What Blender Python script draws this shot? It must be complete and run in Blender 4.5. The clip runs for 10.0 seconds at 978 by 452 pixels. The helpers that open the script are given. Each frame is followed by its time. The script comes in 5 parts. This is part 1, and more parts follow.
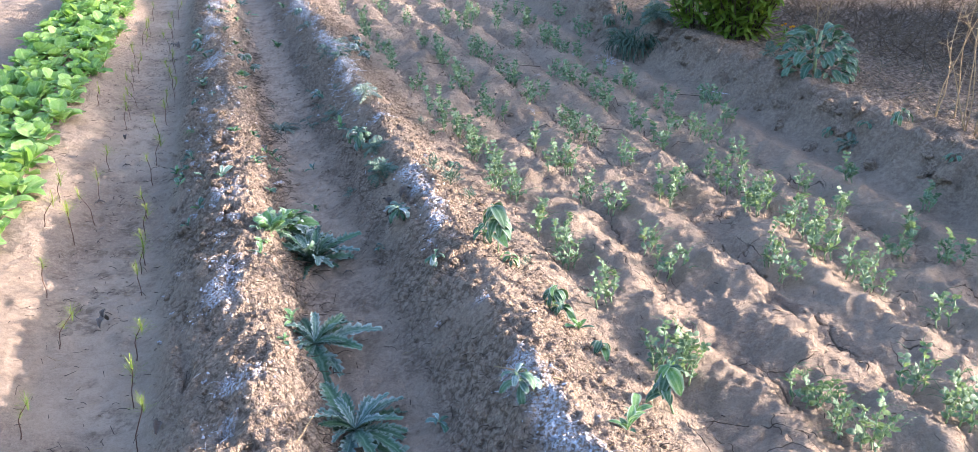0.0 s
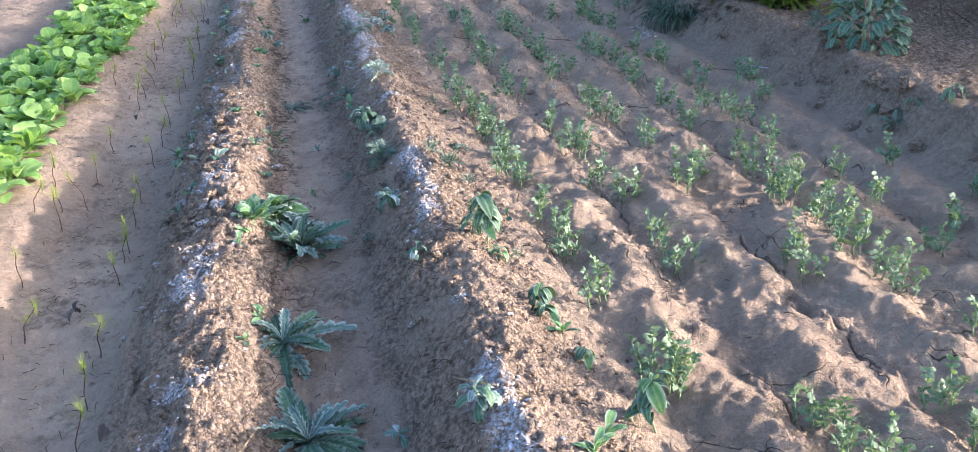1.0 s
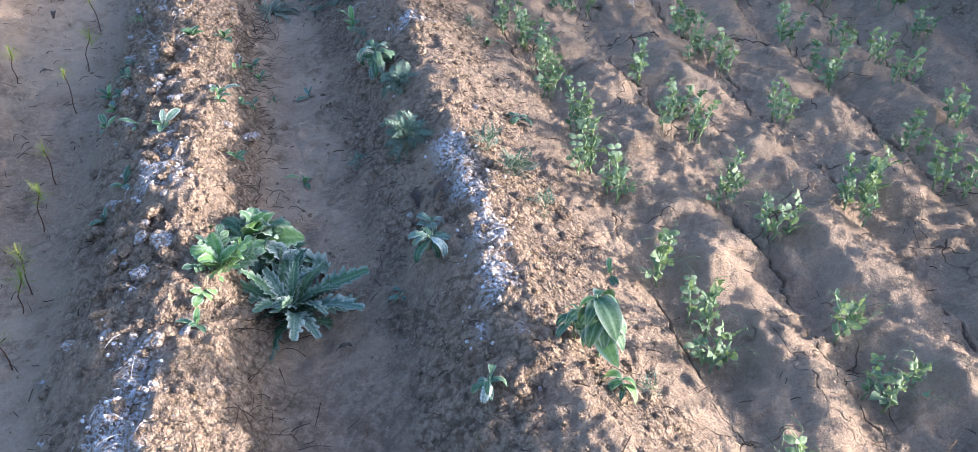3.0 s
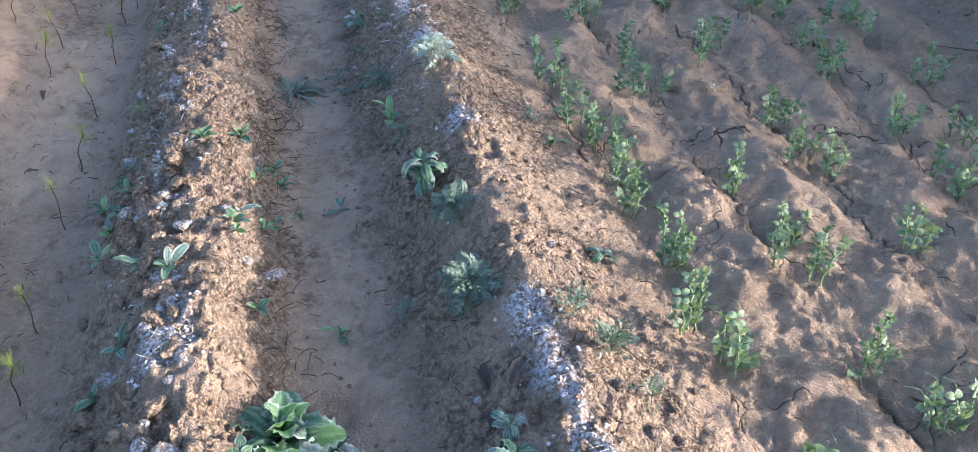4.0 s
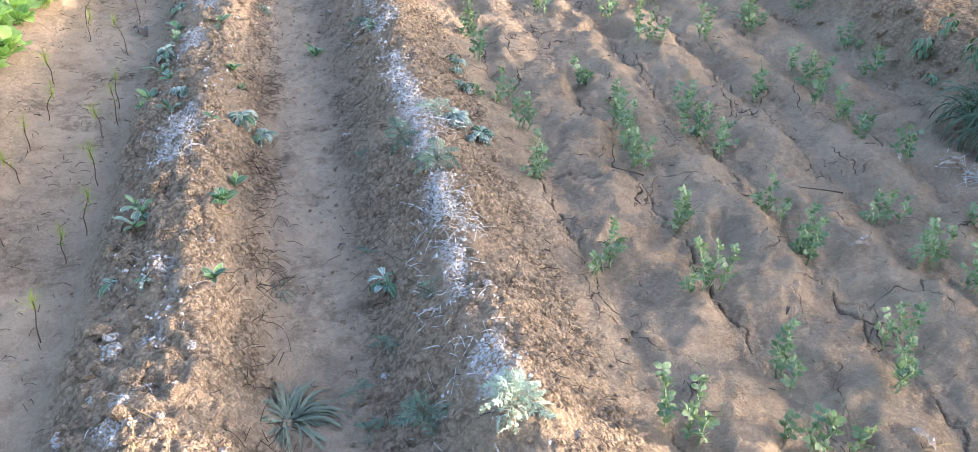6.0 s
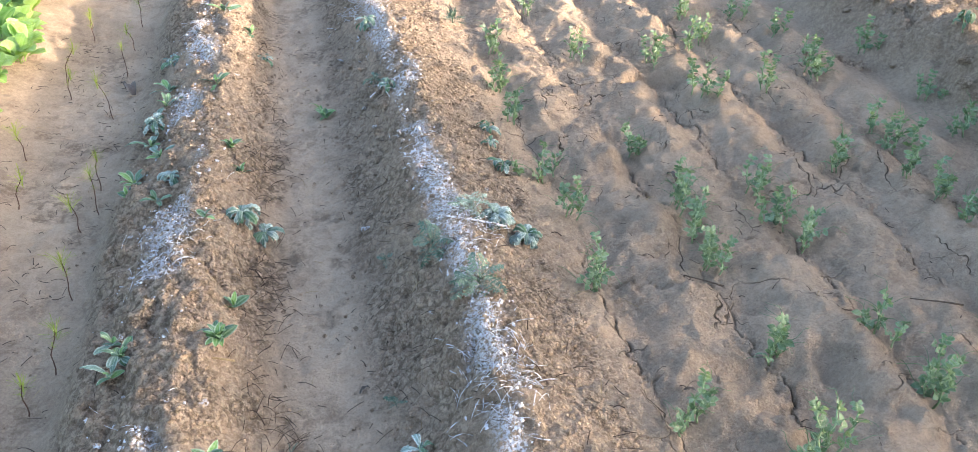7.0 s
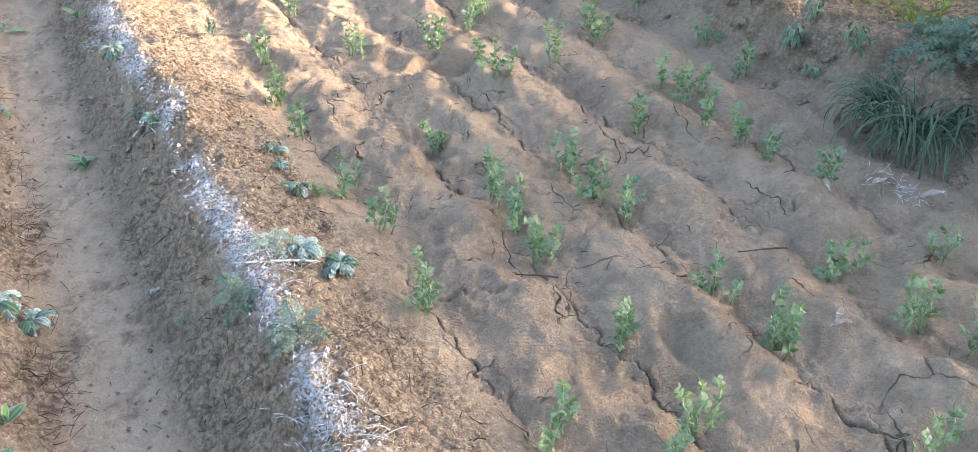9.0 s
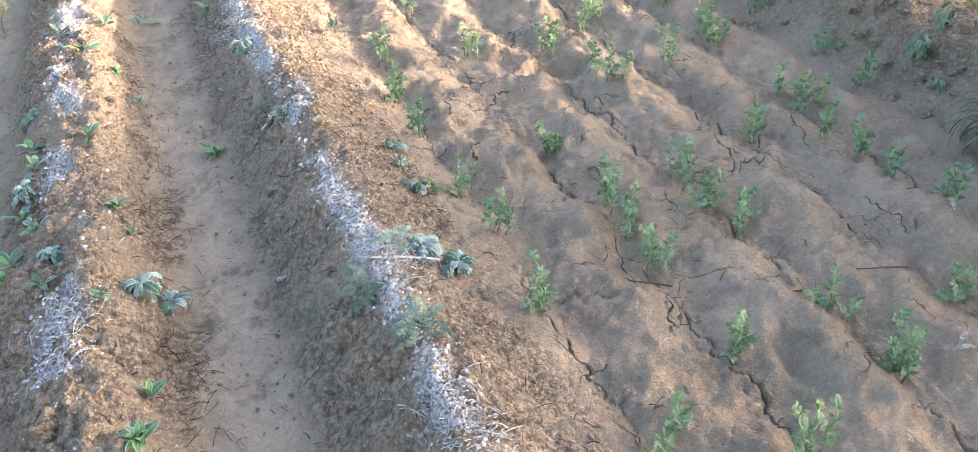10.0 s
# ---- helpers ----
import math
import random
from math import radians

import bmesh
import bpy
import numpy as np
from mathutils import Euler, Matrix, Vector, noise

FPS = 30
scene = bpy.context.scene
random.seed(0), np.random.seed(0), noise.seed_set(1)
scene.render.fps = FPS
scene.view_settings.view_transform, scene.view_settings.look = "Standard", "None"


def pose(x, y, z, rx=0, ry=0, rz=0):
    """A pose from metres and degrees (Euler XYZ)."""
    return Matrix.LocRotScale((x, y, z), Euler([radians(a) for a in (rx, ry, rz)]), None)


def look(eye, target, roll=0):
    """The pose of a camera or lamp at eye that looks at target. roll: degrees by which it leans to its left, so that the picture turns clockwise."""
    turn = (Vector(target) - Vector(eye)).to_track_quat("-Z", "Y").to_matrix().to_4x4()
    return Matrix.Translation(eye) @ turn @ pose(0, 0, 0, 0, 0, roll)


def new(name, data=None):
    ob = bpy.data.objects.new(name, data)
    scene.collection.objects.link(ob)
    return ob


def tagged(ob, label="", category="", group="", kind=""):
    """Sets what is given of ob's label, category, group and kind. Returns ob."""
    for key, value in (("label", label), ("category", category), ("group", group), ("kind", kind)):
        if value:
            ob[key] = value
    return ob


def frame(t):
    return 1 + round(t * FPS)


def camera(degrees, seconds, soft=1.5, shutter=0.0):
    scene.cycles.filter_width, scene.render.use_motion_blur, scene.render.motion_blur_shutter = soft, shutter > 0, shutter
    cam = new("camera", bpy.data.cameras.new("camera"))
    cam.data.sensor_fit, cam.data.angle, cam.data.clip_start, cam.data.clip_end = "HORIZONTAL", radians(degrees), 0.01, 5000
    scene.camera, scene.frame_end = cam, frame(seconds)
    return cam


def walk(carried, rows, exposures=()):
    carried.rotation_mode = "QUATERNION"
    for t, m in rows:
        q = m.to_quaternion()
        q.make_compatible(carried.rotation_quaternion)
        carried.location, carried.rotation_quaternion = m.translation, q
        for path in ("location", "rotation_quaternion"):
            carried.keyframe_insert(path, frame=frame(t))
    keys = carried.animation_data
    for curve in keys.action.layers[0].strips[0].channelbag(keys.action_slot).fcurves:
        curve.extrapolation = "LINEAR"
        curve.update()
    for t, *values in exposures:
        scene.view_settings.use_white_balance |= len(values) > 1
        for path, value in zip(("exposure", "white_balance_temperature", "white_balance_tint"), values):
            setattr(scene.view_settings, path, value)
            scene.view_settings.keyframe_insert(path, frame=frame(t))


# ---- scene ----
cam = camera(57.7, 10.0, soft=0.6)
METRES, EYE, TILT, LEAN, TURN = 5.338, 1.5, 0.0, 0.0, -14.8
ROWS = [
    (0.0, 0.0, 0.0, 0.0, 0.16, -23.09, -0.37),
    (0.5, 0.0391, 0.0154, -0.0, 2.14, -23.51, 0.44),
    (1.0, 0.0505, 0.0508, -0.0095, 4.07, -24.75, 1.11),
    (1.5, 0.0326, 0.1456, -0.005, 4.37, -25.19, 0.44),
    (2.0, 0.0229, 0.1771, -0.0001, 2.57, -30.51, -0.37),
    (3.5, -0.0573, 0.3856, -0.0063, 3.92, -36.79, -1.91),
    (4.0, -0.0739, 0.4363, -0.0021, 3.93, -36.18, -1.74),
    (4.5, -0.0807, 0.5198, -0.0026, 4.0, -36.23, -1.2),
    (5.0, -0.0864, 0.5605, 0.0034, 3.95, -35.5, -1.12),
    (5.5, -0.1171, 0.6207, 0.0007, 4.82, -31.84, -3.1),
    (7.0, -0.1727, 0.8096, 0.0121, 4.8, -32.43, -2.16),
    (7.5, -0.1972, 0.85, 0.0097, 4.18, -32.48, -2.21),
    (8.0, -0.2037, 0.8637, 0.0064, 0.85, -32.95, -0.93),
    (8.5, -0.1845, 0.8603, 0.0039, -5.81, -32.69, -0.27),
    (9.0, -0.1727, 0.857, 0.0035, -11.3, -33.26, 0.4),
    (9.5, -0.1847, 0.8517, 0.0083, -9.9, -33.36, 0.99),
    (10.0, -0.1885, 0.8537, 0.0146, -5.17, -33.66, 1.43),
]
walk(cam, [(t, pose(0, 0, EYE, TILT, LEAN, TURN) @ pose(METRES * x, METRES * y, METRES * z, 90 + pitch, roll, yaw)) for t, x, y, z, yaw, pitch, roll in ROWS],
     exposures=((0.0, 2.36, 5450, 15), (1.0, 2.18, 5450, 15), (2.0, 2.17, 5450, 15), (3.5, 2.12, 5350, 13), (4.5, 2.26, 5800, 13), (5.5, 2.81, 6150, 12), (7.0, 2.85, 6500, 10), (8.0, 2.91, 6550, 9), (9.0, 3.04, 6700, 11), (10.0, 2.96, 6600, 11)))
# ---- world, sun ----
SUN_ELEV, SUN_FROM = 13.0, 102.0          # degrees above the horizon; compass way the light comes from, clockwise from +y
world = bpy.data.worlds.new("sky_world")
scene.world = world
world.use_nodes = True
wn = world.node_tree
sky = wn.nodes.new("ShaderNodeTexSky")
sky.sky_type = "NISHITA"
sky.sun_disc = False
sky.sun_elevation = radians(SUN_ELEV)
sky.sun_rotation = radians(SUN_FROM)
sky.air_density, sky.dust_density, sky.ozone_density = 1.0, 4.0, 1.0
background = wn.nodes["Background"]
background.inputs["Strength"].default_value = 0.15
wn.links.new(sky.outputs["Color"], background.inputs["Color"])

sun_data = bpy.data.lights.new("sun", "SUN")
sun_data.energy, sun_data.angle, sun_data.color = 3.45, radians(0.8), (1.0, 0.80, 0.58)
sun = new("sun", sun_data)
sun_way = Vector((math.sin(radians(SUN_FROM)) * math.cos(radians(SUN_ELEV)),
                  math.cos(radians(SUN_FROM)) * math.cos(radians(SUN_ELEV)), math.sin(radians(SUN_ELEV))))
sun.matrix_world = look(sun_way * 50, (0, 0, 0))


# ---- the lie of the land ----
LATTICE = np.random.RandomState(7).rand(256, 256)


def vnoise(x, y, size, seed=0):
    """Smooth noise from -1 to 1 with features of that size in metres."""
    u, v = np.asarray(x) / size + seed * 17.31, np.asarray(y) / size + seed * 9.73
    i, j = np.floor(u).astype(int), np.floor(v).astype(int)
    a, b = u - i, v - j
    a, b = a * a * (3 - 2 * a), b * b * (3 - 2 * b)
    i0, i1, j0, j1 = i % 256, (i + 1) % 256, j % 256, (j + 1) % 256
    low = LATTICE[i0, j0] * (1 - a) + LATTICE[i1, j0] * a
    high = LATTICE[i0, j1] * (1 - a) + LATTICE[i1, j1] * a
    return 2 * (low * (1 - b) + high * b) - 1


def fbm(x, y, size, octaves, seed=0):
    total, weight = 0.0, 1.0
    for k in range(octaves):
        total = total + weight * vnoise(x, y, size / 2 ** k, seed + k * 3)
        weight *= 0.55
    return total


def bump(v, centre, half):
    """1 at centre, falling smoothly to 0 at centre +- half."""
    d = np.clip(np.abs(np.asarray(v) - centre) / half, 0, 1)
    return 1 - d * d * (3 - 2 * d)


def step(v, a, b):
    d = np.clip((np.asarray(v) - a) / (b - a), 0, 1)
    return d * d * (3 - 2 * d)


DRIFT = 0.032
PROFILE_U = (-60, -3.2, -2.3, -1.85, -1.70, -1.12, -1.0, -0.86, -0.52, -0.43, -0.30, -0.19, -0.09, 0.0, 0.09,
             0.24, 0.37, 0.50, 0.59, 0.66, 0.74, 0.87, 0.97, 1.05, 2.75, 2.97, 3.08, 3.20, 3.36, 3.6, 6, 12, 60)
PROFILE_Z = (-0.15, -0.15, -0.10, -0.17, -0.10, -0.08, -0.11, -0.165, -0.17, -0.11, -0.03, 0.015, 0.02, -0.06, -0.13,
             -0.12, -0.09, 0.03, 0.105, 0.125, 0.10, 0.03, -0.005, -0.02, -0.03, -0.06, 0.04, 0.17, 0.19, 0.15, 0.17, 0.2, 0.25)
PEA_ROW, PEA_GAP = 1.04, 0.372


def across(x, y):
    """Distance across the beds, which run a little askew."""
    return x + DRIFT * (y - 4.5)


def lumps(x, y, size, height, seed, share):
    """Rounded clods strewn at random, one in each cell of that size for a share of the cells."""
    best = np.zeros(np.broadcast(x, y).shape)
    x, y = x + 0.30 * size * vnoise(x, y, size * 0.45, seed), y + 0.30 * size * vnoise(x, y, size * 0.45, seed + 5)
    ci, cj = np.floor(x / size).astype(int), np.floor(y / size).astype(int)
    for di in (-1, 0, 1):
        for dj in (-1, 0, 1):
            i, j = ci + di, cj + dj
            r1, r2 = LATTICE[(i + seed * 31) % 256, (j + seed * 7) % 256], LATTICE[(i + seed * 13) % 256, (j + 97 + seed) % 256]
            r3 = LATTICE[(i + 151) % 256, (j + seed * 3) % 256]
            px, py = (i + 0.15 + 0.7 * r1) * size, (j + 0.15 + 0.7 * r2) * size
            radius = size * (0.30 + 0.42 * r3)
            dome = 1 - ((x - px) ** 2 * (0.7 + 0.8 * r2) + (y - py) ** 2 * (1.3 - 0.6 * r2)) / radius ** 2
            there = ((r1 * 7.13 + r2 * 3.7) % 1.0) < share
            best = np.maximum(best, np.where(there, np.clip(dome * 1.5, 0, 1) ** 0.8 * (0.35 + 0.65 * r3), 0))
    return height * best


def broken(x, y, size, height, seed):
    """Crumbly earth: uneven swellings parted by sharp creases."""
    wx, wy = x + 0.35 * size * vnoise(x, y, size * 0.7, seed + 1), y + 0.35 * size * vnoise(x, y, size * 0.7, seed + 2)
    a, b = np.abs(vnoise(wx, wy, size, seed)), np.abs(vnoise(wx * 0.8 + wy * 0.6, wy * 0.8 - wx * 0.6, size * 0.62, seed + 3))
    return height * (np.minimum(1.6 * a, 1.0) ** 0.7 * (0.6 + 0.4 * b) + 0.35 * b)


HOLLOWS = ((1.78, 2.52, 0.13, 0.065, 0.032), (1.69, 8.03, 0.10, 0.16, 0.05), (2.12, 7.50, 0.09, 0.15, 0.035), (1.52, 6.06, 0.10, 0.07, 0.03), (1.60, 2.78, 0.13, 0.06, 0.02))


def ridge_mask(u):
    """Where the soil is crumbly: the two banks of the channel."""
    return np.maximum(step(u, -0.52, -0.40) * step(u, 0.10, 0.0), step(u, 0.28, 0.42) * step(u, 1.0, 0.88))


def land(x, y):
    """Height of the soil."""
    x, y = np.asarray(x, float), np.asarray(y, float)
    wob = 0.02 * vnoise(x * 0 + 3.1, y, 0.55, 2) + 0.012 * vnoise(x * 0 + 8.2, y, 0.21, 4)
    u = across(x, y) + wob * bump(across(x, y), 0.2, 1.2)
    soft = [np.interp(u + d, PROFILE_U, PROFILE_Z) for d in (-0.045, -0.02, 0, 0.02, 0.045)]
    z = sum(soft) / 5
    near = step(y, 16, 11)
    # crests rise and sink along the banks
    z = z + near * 0.030 * fbm(x, y, 0.5, 2, 11) * bump(u, -0.17, 0.25)
    z = z + near * 0.022 * fbm(x, y, 0.42, 2, 21) * bump(u, 0.66, 0.3)
    # pea bed: mounds between the sown lines, steeper on the side of the sun
    bed = step(u, 0.98, 1.12) * step(u, 2.86, 2.72)
    row = (u - PEA_ROW + 0.018 * vnoise(x * 0 + 1.7, y, 0.35, 6) + 0.016 * vnoise(x, y, 0.16, 36)) / PEA_GAP
    phase = row - np.floor(row)
    crest = 0.58 + 0.20 * vnoise(np.floor(row) * 5.3, y, 0.20, 35)
    mound = np.where(phase < crest, step(phase, 0.0, crest) ** 0.9, step(phase, 1.0, crest) ** 0.75)
    swell = 0.82 + 0.50 * vnoise(x, y, 0.30, 31) + 0.35 * vnoise(x, y, 0.13, 33)
    z = z + bed * (0.060 * mound * swell - 0.034)
    z = z + bed * (0.020 * vnoise(x, y, 0.17, 37) + 0.014 * vnoise(x, y, 0.09, 30) + 0.008 * fbm(x, y, 0.05, 3, 38) + lumps(x, y, 0.05, 0.010, 34, 0.3) + lumps(x, y, 0.026, 0.005, 32, 0.35))
    # foot holes and hollows trodden into the bed
    for hx, hy, long, wide, deep in HOLLOWS:
        d = np.sqrt(((x - hx) / wide) ** 2 + ((y - hy) / long) ** 2) + 0.18 * vnoise(x, y, 0.07, 39)
        z = z - deep * step(d, 1.0, 0.55) + 0.25 * deep * bump(d, 1.1, 0.3)
    # the verge's bank is broken earth
    z = z + bump(u, 3.16, 0.28) * near * (lumps(x, y, 0.22, 0.07, 62, 0.65) + lumps(x, y, 0.09, 0.03, 64, 0.6) + 0.04 * fbm(x, y, 0.3, 3, 63))
    # crumbs and clods
    rough = ridge_mask(u) + 0.6 * step(u, 2.95, 3.1)
    calm = 1 - 0.75 * bump(u, 0.84, 0.24) - 0.35 * bump(u, -0.07, 0.12)
    z = z + near * rough * (0.016 * calm * fbm(x, y, 0.13, 3, 41) + calm * (broken(x, y, 0.085, 0.024, 43) + lumps(x, y, 0.060, 0.012, 44, 0.35)) + step(u, 0.05, -0.06) * broken(x, y, 0.17, 0.038, 140) + broken(x, y, 0.038, 0.011, 46) + 0.004 * fbm(x, y, 0.02, 2, 47) - 0.014)
    z = z + near * (1 - 0.8 * np.clip(rough, 0, 1)) * (0.0075 * fbm(x, y, 0.07, 4, 51) + lumps(x, y, 0.045, 0.009, 45, 0.25) + lumps(x, y, 0.026, 0.006, 49, 0.35))
    channel = bump(u, 0.2, 0.3)
    z = z - near * channel * 0.012 * step(fbm(x, y, 0.16, 2, 55), 0.15, 0.55) + near * channel * lumps(x, y, 0.05, 0.010, 48, 0.3) * step(vnoise(x, y, 0.5, 57), -0.1, 0.4)
    seedbed = bump(u, -0.72, 0.4)
    z = z - near * seedbed * 0.007 * step(fbm(x, y, 0.12, 2, 58), 0.2, 0.6)
    z = z + 0.012 * fbm(x, y, 0.9, 2, 61) * (0.4 + 0.6 * step(u, 2.9, 3.4))
    return z


def cracks(x, y):
    """Depth of the drying cracks, 0 to 1, along the sown lines and now and then across the mounds."""
    u = across(x, y)
    bed = step(u, 0.95, 1.0) * step(u, 2.8, 2.7)
    line = u - PEA_ROW + 0.02 * vnoise(x * 0 + 1.7, y, 0.35, 6) + 0.026 * vnoise(x * 0 + 5.5, y, 0.10, 8) + 0.016 * vnoise(x * 0 + 2.5, y, 0.028, 9)
    off = np.abs(line - PEA_GAP * np.round(line / PEA_GAP))
    open_here = step(vnoise(np.round(line / PEA_GAP) * 3.7, y, 0.28, 12), -0.15, 0.35)
    along = np.clip(1 - off / 0.0050, 0, 1) * open_here
    cross = y + 0.5 * u + 0.05 * vnoise(x, y, 0.14, 14) + 0.02 * vnoise(x, y, 0.04, 15)
    gap = 0.47
    off2 = np.abs(cross - gap * np.round(cross / gap))
    open2 = step(vnoise(u * 1.0, np.round(cross / gap) * 2.3, 0.2, 16), 0.3, 0.6)
    return bed * np.maximum(along, np.clip(1 - off2 / 0.0065, 0, 1) * open2 * 0.6)


# ---- materials ----
def material(name):
    m = bpy.data.materials.new(name)
    m.use_nodes = True
    nt = m.node_tree
    return m, nt, nt.nodes["Principled BSDF"]


def node(nt, kind, **sets):
    n = nt.nodes.new(kind)
    for key, value in sets.items():
        n.inputs[key].default_value = value
    return n


def noise_at(nt, scale, detail=3.0, rough=0.55, coord=None):
    n = node(nt, "ShaderNodeTexNoise", Scale=scale, Detail=detail, Roughness=rough)
    if coord is None:
        coord = nt.nodes.new("ShaderNodeNewGeometry").outputs["Position"]
    nt.links.new(coord, n.inputs["Vector"])
    return n.outputs["Fac"]


def span(nt, value, a, b, c=0.0, d=1.0):
    n = nt.nodes.new("ShaderNodeMapRange")
    nt.links.new(value, n.inputs["Value"])
    for key, v in zip(("From Min", "From Max", "To Min", "To Max"), (a, b, c, d)):
        n.inputs[key].default_value = v
    return n.outputs["Result"]


def blend(nt, fac, a, b, mode="MIX"):
    n = nt.nodes.new("ShaderNodeMix")
    n.data_type, n.blend_type = "RGBA", mode
    for socket, value in ((n.inputs[0], fac), (n.inputs[6], a), (n.inputs[7], b)):
        if isinstance(value, bpy.types.NodeSocket):
            nt.links.new(value, socket)
        elif isinstance(value, tuple):
            socket.default_value = (*value, 1.0)
        else:
            socket.default_value = value
    return n.outputs[2]


def arith(nt, op, a, b):
    n = nt.nodes.new("ShaderNodeMath")
    n.operation = op
    for socket, value in zip(n.inputs, (a, b)):
        if isinstance(value, bpy.types.NodeSocket):
            nt.links.new(value, socket)
        else:
            socket.default_value = value
    return n.outputs[0]


def relief(nt, bsdf, height, distance, strength=1.0):
    b = node(nt, "ShaderNodeBump", Strength=strength, Distance=distance)
    nt.links.new(height, b.inputs["Height"])
    nt.links.new(b.outputs["Normal"], bsdf.inputs["Normal"])


def attribute(nt, name):
    n = nt.nodes.new("ShaderNodeAttribute")
    n.attribute_name = name
    return n.outputs["Fac"]


FROST = (0.66, 0.67, 0.75)


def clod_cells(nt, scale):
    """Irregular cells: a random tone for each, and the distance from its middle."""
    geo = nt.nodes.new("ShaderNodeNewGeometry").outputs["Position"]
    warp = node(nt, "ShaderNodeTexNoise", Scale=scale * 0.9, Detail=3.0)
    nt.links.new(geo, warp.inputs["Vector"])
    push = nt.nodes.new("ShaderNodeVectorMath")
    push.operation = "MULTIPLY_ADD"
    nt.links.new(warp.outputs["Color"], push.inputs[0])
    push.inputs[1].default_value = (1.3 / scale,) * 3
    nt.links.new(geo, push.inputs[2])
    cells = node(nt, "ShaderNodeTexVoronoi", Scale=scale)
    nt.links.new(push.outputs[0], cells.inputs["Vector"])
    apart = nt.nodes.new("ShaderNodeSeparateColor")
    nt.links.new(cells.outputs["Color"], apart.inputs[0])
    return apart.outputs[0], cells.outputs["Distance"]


def crack_lines(nt, scale, width, seed):
    """Thin wandering lines between large warped cells: 1 on a line."""
    geo = nt.nodes.new("ShaderNodeNewGeometry").outputs["Position"]
    place = nt.nodes.new("ShaderNodeMapping")
    nt.links.new(geo, place.inputs["Vector"])
    place.inputs["Location"].default_value = (seed, seed * 0.7, 0)
    place.inputs["Scale"].default_value = (1.0, 0.75, 0.0)
    warp = node(nt, "ShaderNodeTexNoise", Scale=8.0, Detail=2.5, Roughness=0.6)
    nt.links.new(geo, warp.inputs["Vector"])
    push = nt.nodes.new("ShaderNodeVectorMath")
    push.operation = "MULTIPLY_ADD"
    nt.links.new(warp.outputs["Color"], push.inputs[0])
    push.inputs[1].default_value = (0.13, 0.13, 0.0)
    nt.links.new(place.outputs[0], push.inputs[2])
    cells = node(nt, "ShaderNodeTexVoronoi", Scale=scale)
    cells.feature, cells.voronoi_dimensions = "DISTANCE_TO_EDGE", "2D"
    nt.links.new(push.outputs[0], cells.inputs["Vector"])
    line = span(nt, cells.outputs["Distance"], width * scale, 0.25 * width * scale)
    return arith(nt, "MULTIPLY", line, span(nt, noise_at(nt, 2.6, 3, 0.6), 0.50, 0.58))


